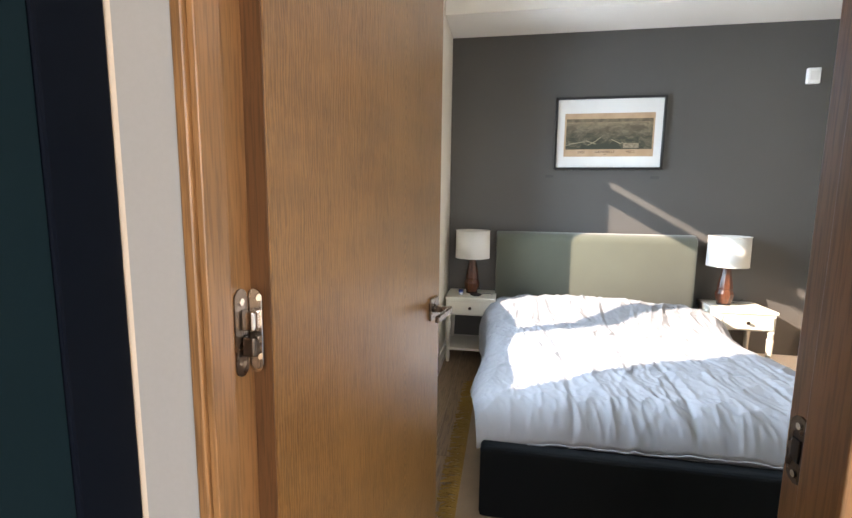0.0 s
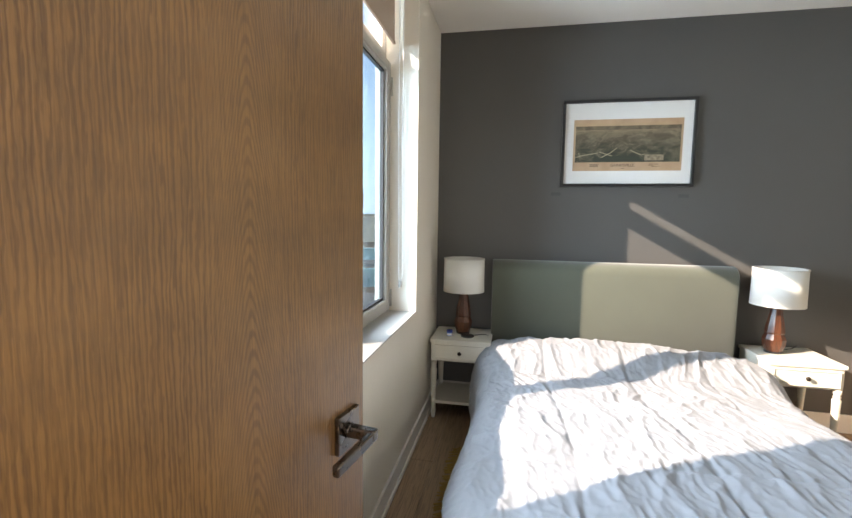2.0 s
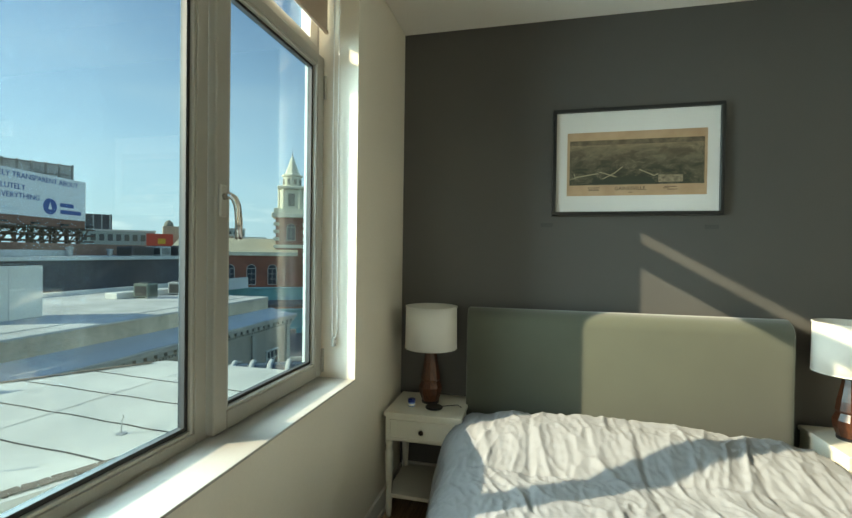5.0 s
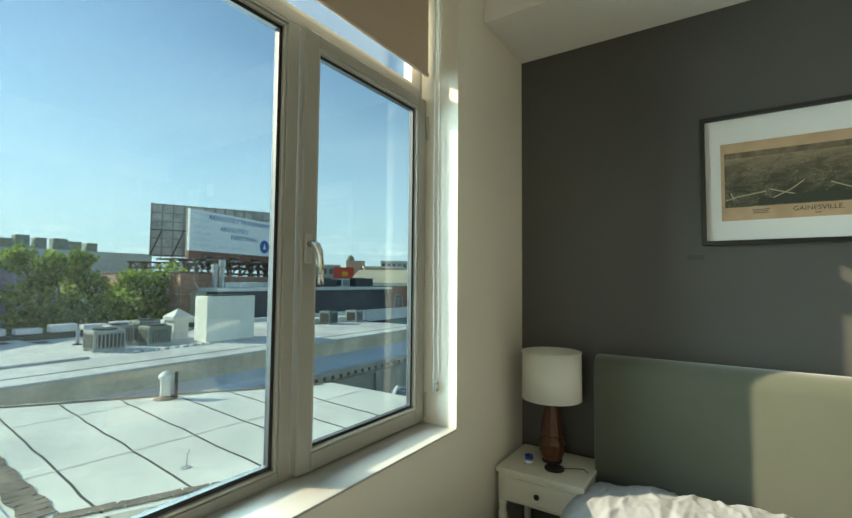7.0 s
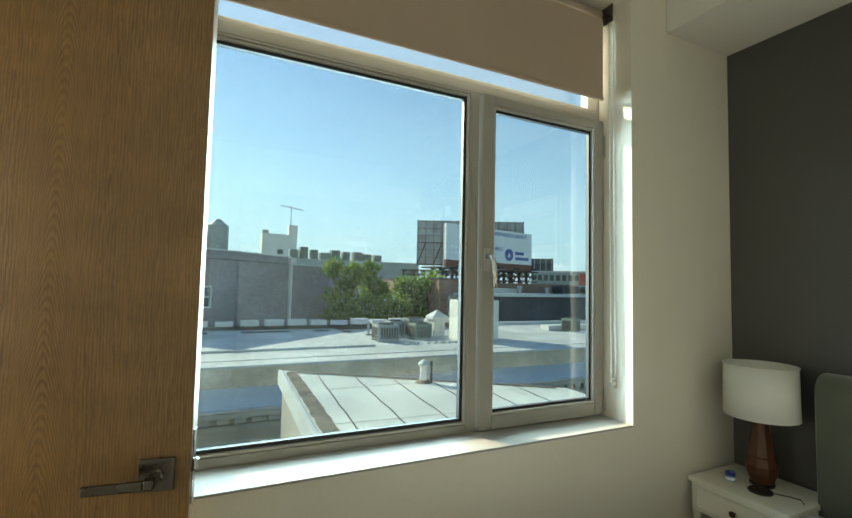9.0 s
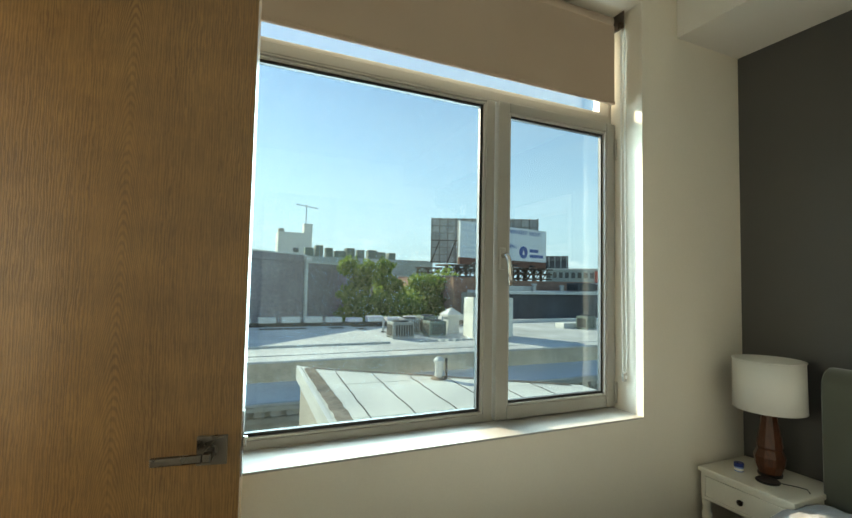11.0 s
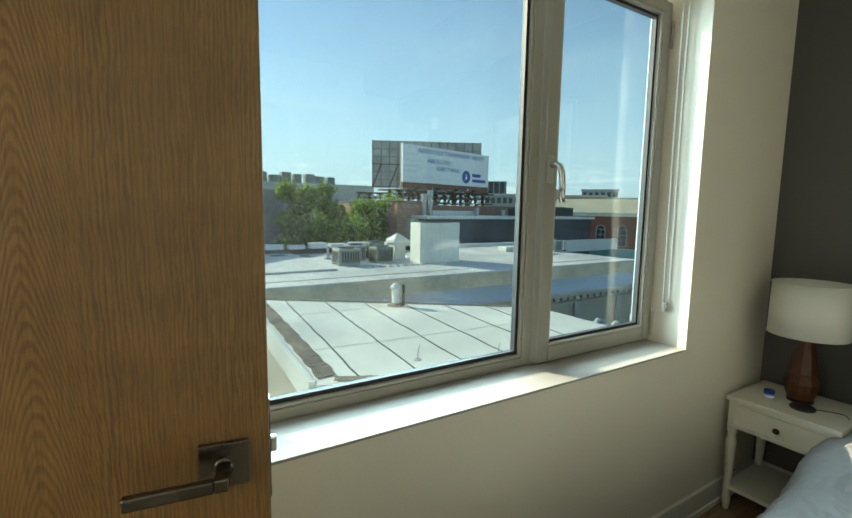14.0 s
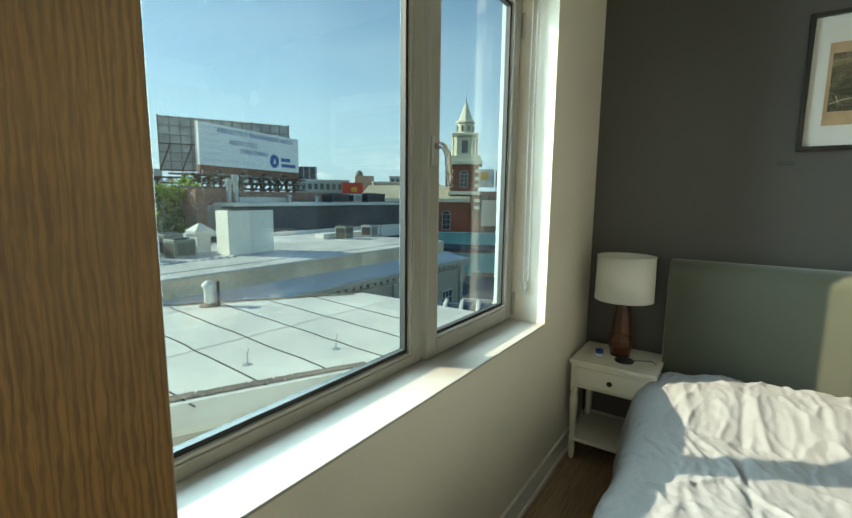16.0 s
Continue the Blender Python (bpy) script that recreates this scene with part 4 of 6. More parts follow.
FAR_GREY = surface("grey_green_render", (0.38, 0.43, 0.42), 0.8, var=0.2, scale=0.1, grain=1)
FAR_TAN = surface("tan_brick_far", (0.5, 0.37, 0.27), 0.8, var=0.2, scale=0.1, grain=1)
FAR_RED = surface("red_poster_sheet", (0.55, 0.05, 0.025), 0.6, var=0.15, scale=0.2, grain=2)
FAR_YELLOW = plain("yellow_ink", (0.6, 0.35, 0.03), 0.6)


def brickwork(name, c0, c1, mortar, scale):
    m, nt, b = shader(name)
    sp = nt.nodes.new("ShaderNodeSeparateXYZ")
    nt.links.new(coords(nt), sp.inputs[0])
    along = nt.nodes.new("ShaderNodeMath")
    nt.links.new(sp.outputs[0], along.inputs[0])
    nt.links.new(sp.outputs[1], along.inputs[1])
    face = nt.nodes.new("ShaderNodeCombineXYZ")
    nt.links.new(along.outputs[0], face.inputs[0])
    nt.links.new(sp.outputs[2], face.inputs[1])
    v = face.outputs[0]
    bt = nt.nodes.new("ShaderNodeTexBrick")
    for k, c in (("Color1", c0), ("Color2", c1), ("Mortar", mortar)):
        bt.inputs[k].default_value = (*c, 1)
    bt.inputs["Scale"].default_value = scale
    bt.inputs["Brick Width"].default_value, bt.inputs["Row Height"].default_value, bt.inputs["Mortar Size"].default_value = 0.5, 0.17, 0.018
    nt.links.new(v, bt.inputs["Vector"])
    v2 = coords(nt)
    col = mixed(nt, bt.outputs[0], ramp(nt, noisy(nt, v2, 0.35, 5), [(0.3, 0.6), (0.7, 1.0)]), 0.8, "MULTIPLY")
    col = mixed(nt, col, ramp(nt, noisy(nt, v2, 3.2, 5), [(0.3, 0.55), (0.7, 1.0)]), 0.7, "MULTIPLY")
    nt.links.new(col, b.inputs["Base Color"])
    b.inputs["Roughness"].default_value = 0.9
    bumped(nt, b, bt.outputs[1], -0.4, 0.01)
    return m


BRICK_GREY = brickwork("mauve_brick", (0.37, 0.32, 0.36), (0.27, 0.23, 0.265), (0.4, 0.37, 0.39), 2.2)
BRICK_RED = brickwork("red_brick", (0.45, 0.15, 0.09), (0.37, 0.12, 0.075), (0.3, 0.2, 0.16), 2.2)
BRICK_BROWN = brickwork("brown_brick", (0.5, 0.25, 0.17), (0.4, 0.19, 0.13), (0.28, 0.23, 0.2), 2.2)


def leafage(name, c0, c1):
    m, nt, b = shader(name)
    gi = nt.nodes.new("ShaderNodeNewGeometry")
    col = ramp(nt, gi.outputs["Random Per Island"], [(0, c0), (1, c1)])
    nt.links.new(col, b.inputs["Base Color"])
    b.inputs["Roughness"].default_value = 0.6
    b.inputs["Transmission Weight"].default_value = 0.0
    tl = nt.nodes.new("ShaderNodeBsdfTranslucent")
    nt.links.new(col, tl.inputs[0])
    mx = nt.nodes.new("ShaderNodeMixShader")
    mx.inputs[0].default_value = 0.6
    nt.links.new(b.outputs[0], mx.inputs[1])
    nt.links.new(tl.outputs[0], mx.inputs[2])
    nt.links.new(mx.outputs[0], nt.nodes["Material Output"].inputs[0])
    return m


LEAVES = leafage("tree_leaves", (0.07, 0.15, 0.02), (0.31, 0.41, 0.07))

# ---------------------------------------------------------------- ground
GZ = -9.5
# the streets stand slightly askew to the room
SITE = Matrix.Translation((0, 2.2, 0.08)) @ pose(0, 0, 0, 0, 0, 0.5) @ Matrix.Translation((0, -2.2, 0))
structure("ground", box(-900, 700, -700, 900, GZ - 0.5, GZ), ASPHALT, "dark asphalt street level far below", "ground")
# the outer face of the own building, with its storeys below
structure("wall_outer_facade", box(-0.36, WX - 0.002, -3, 9, GZ, WZ0 - 0.06), STUCCO, "buff rendered outer wall below the window", "wall")


def sash_window(parent, m, w, h, cols, rows, arched=False):
    """A window in its own axes: x right, z up, y out of the wall."""
    wd = tagged(new("window"), "", "")
    wd.parent = parent
    wd.matrix_local = m
    part("pane", box(-w / 2, w / 2, 0.0, 0.03, 0, h), WIN_DARK, wd)
    fr = bmesh.new()
    t = max(0.05, w * 0.06)
    for a in ((-w / 2 - t, -w / 2, -t, h + t), (w / 2, w / 2 + t, -t, h + t), (-w / 2, w / 2, h, h + t), (-w / 2, w / 2, -t, 0)):
        box(a[0], a[1], -0.02, 0.1, a[2], a[3], bm=fr)
    if arched:
        arch = [(w / 2 * math.cos(math.pi * i / 10), w / 2 * math.sin(math.pi * i / 10)) for i in range(11)]
        ab = prism(arch, 0, 0.05)
        bmesh.ops.transform(ab, matrix=Matrix.Translation((0, 0.05, h)) @ pose(0, 0, 0, 90), verts=ab.verts)
        part("arch_light", ab, WIN_DARK, wd)
        tube([((w / 2 + t / 2) * math.cos(math.pi * i / 12), 0.06, h + (w / 2 + t / 2) * math.sin(math.pi * i / 12)) for i in range(13)], t * 0.6, 6, fr)
    part("frame", fr, WIN_FRAME, wd)
    for i in range(1, cols):
        part("glazing_bar", box(-w / 2 + w * i / cols - t * 0.3, -w / 2 + w * i / cols + t * 0.3, 0.03, 0.06, 0, h), WIN_FRAME, wd)
    for j in range(1, rows):
        part("glazing_bar", box(-w / 2, w / 2, 0.03, 0.065, h * j / rows - t * 0.3, h * j / rows + t * 0.3), WIN_FRAME, wd)
    return wd


def facing_east(x, y, z):
    return Matrix.Translation((x, y, z)) @ pose(0, 0, 0, 0, 0, -90)


# ---------------------------------------------------------------- the near white roof
near = thing("flat_roof_building", "low building with a white membrane roof and tarred seams", "building", (0, 0, 0))
RZ = -0.6
OUT = [(-8.6, 3.62), (-5.15, 8.3), (-1.6, 8.3), (-2.5, 5.5), (-3.5, 3.38)]
part("walls", prism(OUT, GZ, RZ - 0.32), STUCCO, near)
part("roof_slab", prism(OUT, RZ - 0.318, RZ), ROOF_WHITE, near, "white membrane roof")


def ribbon(pts, w, z0, z1, bm=None):
    """A flat strip of width w along plan points."""
    bm = bm or bmesh.new()
    for (ax, ay), (bx, by) in zip(pts, pts[1:]):
        d = Vector((bx - ax, by - ay)).normalized()
        nx, ny = -d.y * w / 2, d.x * w / 2
        prism([(ax - nx, ay - ny), (bx - nx, by - ny), (bx + nx, by + ny), (ax + nx, ay + ny)], z0, z1, bm)
    return bm


def wobble(a, b, n, amp, seed):
    r = random.Random(seed)
    return [(a[0] + (b[0] - a[0]) * i / n + r.uniform(-amp, amp), a[1] + (b[1] - a[1]) * i / n + r.uniform(-amp, amp)) for i in range(n + 1)]


for k, (ya, xa) in enumerate(((4.2, -7.85), (4.86, -7.4), (5.5, -6.95), (6.15, -6.5), (6.8, -6.05), (7.45, -5.6))):
    part("seam", ribbon(wobble((xa, ya), (-3.1 + 0.2 * k, ya - 0.36), 14, 0.012, k), 0.02, RZ + 0.001, RZ + 0.006), TAR, near, "black tarred seam")
for k, (a, b) in enumerate((((-6.6, 4.1), (-6.4, 8.0)), ((-4.6, 3.6), (-4.3, 8.2)))):
    part("cross_seam", ribbon(wobble(a, b, 16, 0.008, 40 + k), 0.016, RZ + 0.0075, RZ + 0.01), ROOF_GREY, near)
part("edge_grime", ribbon(wobble((-8.3, 3.74), (-3.62, 3.56), 40, 0.018, 8), 0.22, RZ + 0.012, RZ + 0.017), DIRT, near, "worn brown felt along the edge")
part("edge_grime", ribbon(wobble((-8.35, 3.72), (-5.2, 8.1), 30, 0.012, 9), 0.08, RZ + 0.012, RZ + 0.018), DIRT, near)
part("edge_grime", ribbon(wobble((-3.5, 3.6), (-2.55, 5.5), 26, 0.015, 10), 0.12, RZ + 0.018, RZ + 0.022), DIRT, near)
part("fascia", ribbon([(-8.57, 3.55), (-3.5, 3.35)], 0.07, RZ - 0.26, RZ + 0.03), COPING, near, "white metal fascia")
part("fascia", ribbon([(-3.46, 3.38), (-2.45, 5.5)], 0.06, RZ - 0.22, RZ + 0.012), COPING, near, "white metal fascia")

vent = thing("roof_vent", "small white capped roof vent with a black pipe", "vent", (-6.5, 5.95, RZ))
part("flashing", lathe([(0.17, 0.002), (0.16, 0.012), (0.09, 0.05), (0.085, 0.055)], 20), DIRT, vent)
part("pipe", lathe([(0.08, 0.03), (0.08, 0.32), (0.11, 0.33), (0.11, 0.37), (0.05, 0.43), (0.02, 0.44)], 20), COPING, vent, smooth=False)
part("stack", lathe([(0.025, 0.0), (0.025, 0.42)], 12, cx=0.1, cy=0.11), DARK_GRILLE, vent, "black pipe")
for ax, ay in ((-3.62, 4.72), (-3.2, 5.66)):
    an = thing("roof_anchor", "thin bent steel anchor rod on the white roof", "anchor", (ax, ay, RZ), group="roof anchors")
    part("rod", tube([(0, 0, 0), (0, 0.01, 0.14), (0, 0.03, 0.16), (0, 0.02, 0.19)], 0.007, 6), GALV, an)
    part("foot", lathe([(0.05, 0.0), (0.05, 0.008)], 12), GALV, an)

# ---------------------------------------------------------------- long hall with a dentilled cornice, parallel to the window wall
hall = thing("cornice_hall", "long old stone building with dentilled cornice and flat grey roofs", "building", (0, 0, 0))
HX, HY0, HY1 = -11.9, -45.0, 24.2
part("facade", box(HX - 0.5, HX, HY0, HY1, GZ, -2.72), STUCCO, hall)
part("end_wall", box(HX - 14, HX - 0.502, HY1 - 0.4, HY1, GZ, -2.0), STUCCO, hall)
part("cornice", box(HX - 0.5, HX + 0.32, HY0, HY1 + 0.2, -2.36, -2.2, 0.03), STONE, hall)
part("cornice_bed", box(HX - 0.5, HX + 0.1, HY0, HY1, -2.718, -2.56), STONE, hall)
part("frieze_back", box(HX - 0.5, HX + 0.02, HY0, HY1, -2.558, -2.362), STONE, hall)
dm = bpy.data.meshes.new("dentil")
b_ = box(HX + 0.021, HX + 0.26, -0.14, 0.14, -2.5, -2.364)
b_.to_mesh(dm)
b_.free()
dm.materials.append(STONE)
for i in range(64):
    o = new("dentil", dm)
    o.parent = hall
    o.location = (0, -3 + i * 0.43, 0)
sm = bmesh.new()
for i in range(190):
    box(HX + 0.101, HX + 0.15, -3 + i * 0.143, -3 + i * 0.143 + 0.07, -2.66, -2.575, bm=sm)
part("small_dentils", sm, STONE, hall)["kind"] = "stuff"
part("gutter", box(HX - 0.35, HX + 0.34, HY0, HY1 + 0.2, -2.198, -2.12, 0.02), ROOF_GREY, hall)
lowroof = bmesh.new()
for a in ((HX + 0.2, -2.118, HX - 0.55, -2.0, 0), (HX - 0.55, -2.0, HX - 1.1, -1.86, 1)):
    vs = [lowroof.verts.new(p) for p in ((a[0], HY0, a[1]), (a[0], HY1, a[1]), (a[2], HY1, a[3]), (a[2], HY0, a[3]), (a[0], HY0, a[1] - 0.1), (a[0], HY1, a[1] - 0.1), (a[2], HY1, a[3] - 0.1), (a[2], HY0, a[3] - 0.1))]
    for q in ((0, 1, 2, 3), (4, 7, 6, 5), (0, 4, 5, 1), (2, 6, 7, 3), (1, 5, 6, 2), (0, 3, 7, 4)):
        lowroof.faces.new([vs[i] for i in q])
part("lower_roof", lowroof, ROOF_BLUE, hall, "lead blue lower roof slope")
part("parapet", box(-13.35, -13.0, HY0, HY1 - 0.4, -2.0, -1.29), ROOF_TAN, hall, "tan weathered parapet")
part("parapet_cap", box(-13.9, -12.97, HY0, HY1 - 0.4, -1.288, -1.22, 0.02), ROOF_GREY, hall)
part("upper_roof", box(-22.6, -13.9, HY0, HY1 - 0.6, -1.6, -1.2), ROOF_GREY, hall, "pale grey flat roof")
part("roof_step", box(-22.6, -15.6, HY0, 8.2, -1.198, -1.12, 0.02), ROOF_GREY, hall)
for i, yy in enumerate((15.9, 18.9, 22.0, 12.9, 9.9)):
    sash_window(hall, facing_east(HX + 0.002, yy + 0.4, -5.3), 1.0, 1.5, 3, 4)
    part("pilaster", box(HX + 0.002, HX + 0.1, yy + 1.75, yy + 2.05, GZ, -2.72), STONE, hall)

# glazed lean-to at the foot of the hall
# panes in one pale blue-grey
LEAN_GLASS = plain("pale_lean_to_glass", (0.3, 0.34, 0.37), 0.25)
bay = thing("glazed_lean_to", "lean-to with rusty posts, multi-pane glazing and a grey canopy", "building", (0, 0, 0))
part("canopy", prism([(HX + 0.01, 2.1), (HX + 0.34, 2.1), (HX + 0.34, 5.6), (HX + 0.01, 5.6)], -3.2, -3.08), STONE, bay)
for py in (2.35, 3.75, 5.2):
    part("post", box(HX + 0.2, HX + 0.33, py - 0.07, py + 0.07, GZ, -3.2), RUST, bay)
for k, py in enumerate((2.42, 3.82)):
    part("glazing", box(HX + 0.24, HX + 0.26, py, py + 1.3, GZ, -3.2), LEAN_GLASS, bay)
    for i in range(1, 4):
        part("upright_bar", box(HX + 0.262, HX + 0.29, py + 1.3 * i / 4 - 0.02, py + 1.3 * i / 4 + 0.02, GZ, -3.2), RUST, bay)
    for j in range(1, 5):
        part("cross_bar", box(HX + 0.292, HX + 0.31, py, py + 1.3, -3.2 - 0.42 * j - 0.02, -3.2 - 0.42 * j + 0.02), RUST, bay)
yard = thing("yard_roof", "low grey roof in the gap below the window", "roof", (0, 0, 0))
part("slab", box(-11.3, -0.37, -14, 2.9, -6.3, -6.0), ROOF_GREY, yard)
for sx in (-9.8, -8.9):
    lt = thing("skylight", "small white framed skylight box", "skylight", (sx, 1.0, -6.0), group="skylights on the low roof")
    part("curb", box(-0.35, 0.35, -0.5, 0.5, 0, 0.5, 0.02), COPING, lt)
    part("pane", box(-0.3, 0.3, -0.45, 0.45, 0.502, 0.53), WIN_DARK, lt)

# ---------------------------------------------------------------- roof plant


def condenser(at, w, d, h, shell, turn=0.0, label="grey rooftop condenser unit with dark grilles"):
    t = thing("condenser_unit", label, "air conditioner", at, turn, "rooftop condensers")
    part("cabinet", box(-w / 2, w / 2, -d / 2, d / 2, 0.06, h, 0.03), shell, t)
    for sy in (-1, 1):
        part("grille", box(-w / 2 + 0.08, w / 2 - 0.08, min(sy * d / 2, sy * (d / 2 + 0.012)), max(sy * d / 2, sy * (d / 2 + 0.012)), 0.12, h - 0.12), DARK_GRILLE, t)
    part("grille", box(w / 2, w / 2 + 0.012, -d / 2 + 0.08, d / 2 - 0.08, 0.12, h - 0.12), DARK_GRILLE, t)
    for i in range(7):
        part("slat", box(w / 2 + 0.013, w / 2 + 0.03, -d / 2 + 0.08 + i * (d - 0.16) / 7 + 0.01, -d / 2 + 0.08 + i * (d - 0.16) / 7 + 0.04, 0.12, h - 0.12), shell, t)
    part("fan_ring", lathe([(min(w, d) * 0.4, h), (min(w, d) * 0.4, h + 0.05), (min(w, d) * 0.33, h + 0.05)], 20), DARK_GRILLE, t)
    for sx in (-1, 1):
        part("skid", box(sx * w * 0.4 - 0.05, sx * w * 0.4 + 0.05, -d / 2, d / 2, 0.0, 0.06), GALV, t)
    return t


FZ = -1.2
condenser((-17.3, 9.25, FZ), 0.9, 1.0, 0.72, AC_GREY)
condenser((-18.6, 10.2, FZ), 0.8, 0.8, 0.75, AC_GREY)
condenser((-17.4, 11.0, FZ), 0.8, 0.85, 0.72, AC_GREEN, 0, "green-grey rooftop condenser unit with dark grilles")
condenser((-18.7, 11.2, FZ), 0.9, 0.8, 0.85, AC_GREEN, 0, "green-grey rooftop condenser unit with dark grilles")
condenser((-18.2, 21.0, FZ), 0.75, 0.8, 0.75, AC_GREEN, 10, "green-grey rooftop condenser unit with dark grilles")
condenser((-18.0, 23.0, FZ), 0.75, 0.8, 0.72, GALV, 10, "silver rooftop condenser unit with dark grilles")
for px_, py_ in ((-18.2, 20.9), (-18.0, 22.9)):
    pad = thing("equipment_pad", "low white curb under a rooftop unit", "curb", (px_ - 0.9, py_, FZ), group="unit curbs")
    part("curb", box(-0.45, 0.3, -1.0, 0.6, 0, 0.3, 0.03), COPING, pad)

cowl = thing("vent_cowl", "white sheet metal vent with a pointed square cap", "vent", (-18.4, 12.38, FZ))
part("shaft", box(-0.3, 0.3, -0.3, 0.3, 0, 0.8, 0.02), COPING, cowl)
cap = bmesh.new()
bmesh.ops.create_cone(cap, cap_ends=True, segments=4, radius1=0.62, radius2=0.03, depth=0.34)
bmesh.ops.transform(cap, matrix=Matrix.Translation((0, 0, 1.1)) @ pose(0, 0, 0, 0, 0, 45), verts=cap.verts)
part("cap", cap, COPING, cowl)
part("collar", box(-0.42, 0.42, -0.42, 0.42, 0.8, 0.925, 0.01), COPING, cowl)
shaft = thing("stair_shaft", "tall pale rendered shaft standing on the flat roof", "shaft", (-16.2, 13.0, FZ))
part("block", box(-0.9, 0.0, -0.64, 1.55, 0, 1.84, 0.02), SHAFT_WHITE, shaft)
part("lid", box(-0.8, -0.1, -0.45, 1.3, 1.842, 1.89, 0.01), DARK_GRILLE, shaft, "dark lid")
part("panel_joint", box(0.0005, 0.004, 0.45, 0.47, 0, 1.82), ROOF_GREY, shaft)
for i in range(9):
    sg = thing("roof_sleeper", "short white sleeper block on the flat roof", "block", (-15.8, 9.6 + i * 0.33, FZ), 15, "row of roof sleepers")
    part("block", box(-0.1, 0.1, -0.1, 0.1, 0, 0.07, 0.01), COPING, sg)
for k, (vx, vy, vh) in enumerate(((-17.2, 13.0, 0.5), (-17.9, 13.4, 0.45), (-17.9, 23.9, 0.55), (-19.5, 9.2, 0.5))):
    vp = thing("vent_pipe", "thin grey vent pipe on the flat roof", "pipe", (vx, vy, FZ), group="roof vent pipes")
    part("pipe", lathe([(0.06, 0), (0.06, vh), (0.09, vh), (0.09, vh + 0.1), (0.03, vh + 0.14)], 12), GALV, vp)
    part("flange", lathe([(0.16, 0), (0.15, 0.03), (0.07, 0.06)], 12), TAR, vp)
# white capped blocks along the foot of the brick building
edge = thing("parapet_blocks", "broken row of white capped blocks along the roof edge", "parapet", (0, 0, 0))
rnd = random.Random(3)
# low wall coloured tar black for the shade between the blocks
part("low_wall", box(-22.55, -22.2, -12, 16.8, FZ, FZ + 0.28), TAR, edge)
for i in range(24):
    y0 = -11 + i * 1.12
    part("block", box(-22.6 + rnd.uniform(0, 0.1), -22.05, y0, y0 + rnd.uniform(0.7, 0.95), FZ + 0.282, FZ + rnd.uniform(0.46, 0.58), 0.03), COPING, edge)
    if i % 3:
        part("patch", box(-21.6, -20.9, y0, y0 + rnd.uniform(0.6, 1.3), -1.119, -1.112) if y0 < 7 else box(-21.6, -20.9, y0, y0 + 0.8, FZ + 0.002, FZ + 0.01), TAR, edge, "dark tarred patch")

# ---------------------------------------------------------------- brick house on the west
house = thing("brick_house", "long mauve brick building with a white downpipe and one window", "building", (-24.9, 1.0, 0), 42.5)
# own axes: wall face along y at x = 0
part("wall", box(-12, 0, -2.6, 13.4, GZ, 2.5), BRICK_GREY, house)
part("coping", box(-12.1, 0.12, -2.7, 8.1, 2.502, 2.98, 0.04), BRICK_GREY, house)
part("coping_cap", box(-12.2, 0.2, -2.8, 8.2, 2.982, 3.06, 0.02), COPING, house)
part("coping_cap", box(-12.1, 0.16, 8.3, 13.5, 2.502, 2.58, 0.02), COPING, house)
part("downpipe", tube([(0.12, 8.2, 2.9), (0.12, 8.2, -2.5)], 0.13, 10), COPING, house, "white downpipe")
part("pipe_head", box(0.0, 0.35, 7.9, 8.5, 2.6, 2.95, 0.03), COPING, house)
hw = sash_window(house, facing_east(0.002, 0.75, -0.3), 1.25, 1.05, 2, 2)
part("lower_band", box(0.001, 0.05, -2.6, 1.75, GZ, 2.4), BRICK_GREY, house)
hw.matrix_local = facing_east(0.052, 0.85, -0.14)
tower = thing("roof_tower", "pale rendered roof tower with chimneys and an aerial", "tower", (-58.5, 7.9, 0.28))
part("block", box(-3, 0, 0, 4.3, -4, 7.2), SHAFT_WHITE, tower)
part("turret", box(-2.0, -0.4, 3.3, 4.4, 7.2, 8.5), SHAFT_WHITE, tower)
part("turret", box(-2.0, -0.6, 0.1, 0.8, 7.2, 7.7), STUCCO, tower)
part("hatch", box(0.001, 0.05, 1.9, 2.6, 4.6, 5.2), WIN_DARK, tower)
part("mast", tube([(-1, 3.6, 8.5), (-1, 3.6, 11.2)], 0.06, 6), GALV, tower)
part("aerial", tube([(-1, 2.2, 11.1), (-1, 5.2, 10.7)], 0.05, 6), GALV, tower)
for i in range(5):
    part("aerial_element", tube([(-1.6, 2.4 + i * 0.6, 11.08 - i * 0.08), (-0.4, 2.4 + i * 0.6, 11.08 - i * 0.08)], 0.035, 5), GALV, tower)
tank = thing("roof_tank", "grey water tanks on a far roof", "tank", (-45, 0.3, -0.9))
part("drum", lathe([(1.6, 3), (1.6, 6.2), (1.2, 6.7), (0.3, 6.9)], 20), AC_GREY, tank)
part("drum", lathe([(0.9, 3), (0.9, 7.2), (0.2, 7.8)], 16, cx=1.5, cy=2.3), AC_GREY, tank)
row = thing("chimney_row", "row of dark chimney stacks above a far roof", "chimneys", (-50, 11, 0))
rnd = random.Random(9)
part("roof", box(-6, 0, -1.5, 15, -3, 4.0), FAR_GREY, row)
for i, yy in enumerate((-0.9, 0.3, 1.5, 2.6, 3.9, 5.3, 6.6, 7.7, 9.2)):
    part("stack", box(-1.6, -0.4, yy, yy + rnd.uniform(0.8, 1.2), 4.002, 4.75 + rnd.uniform(0.0, 0.7), 0.04), AC_GREEN, row)

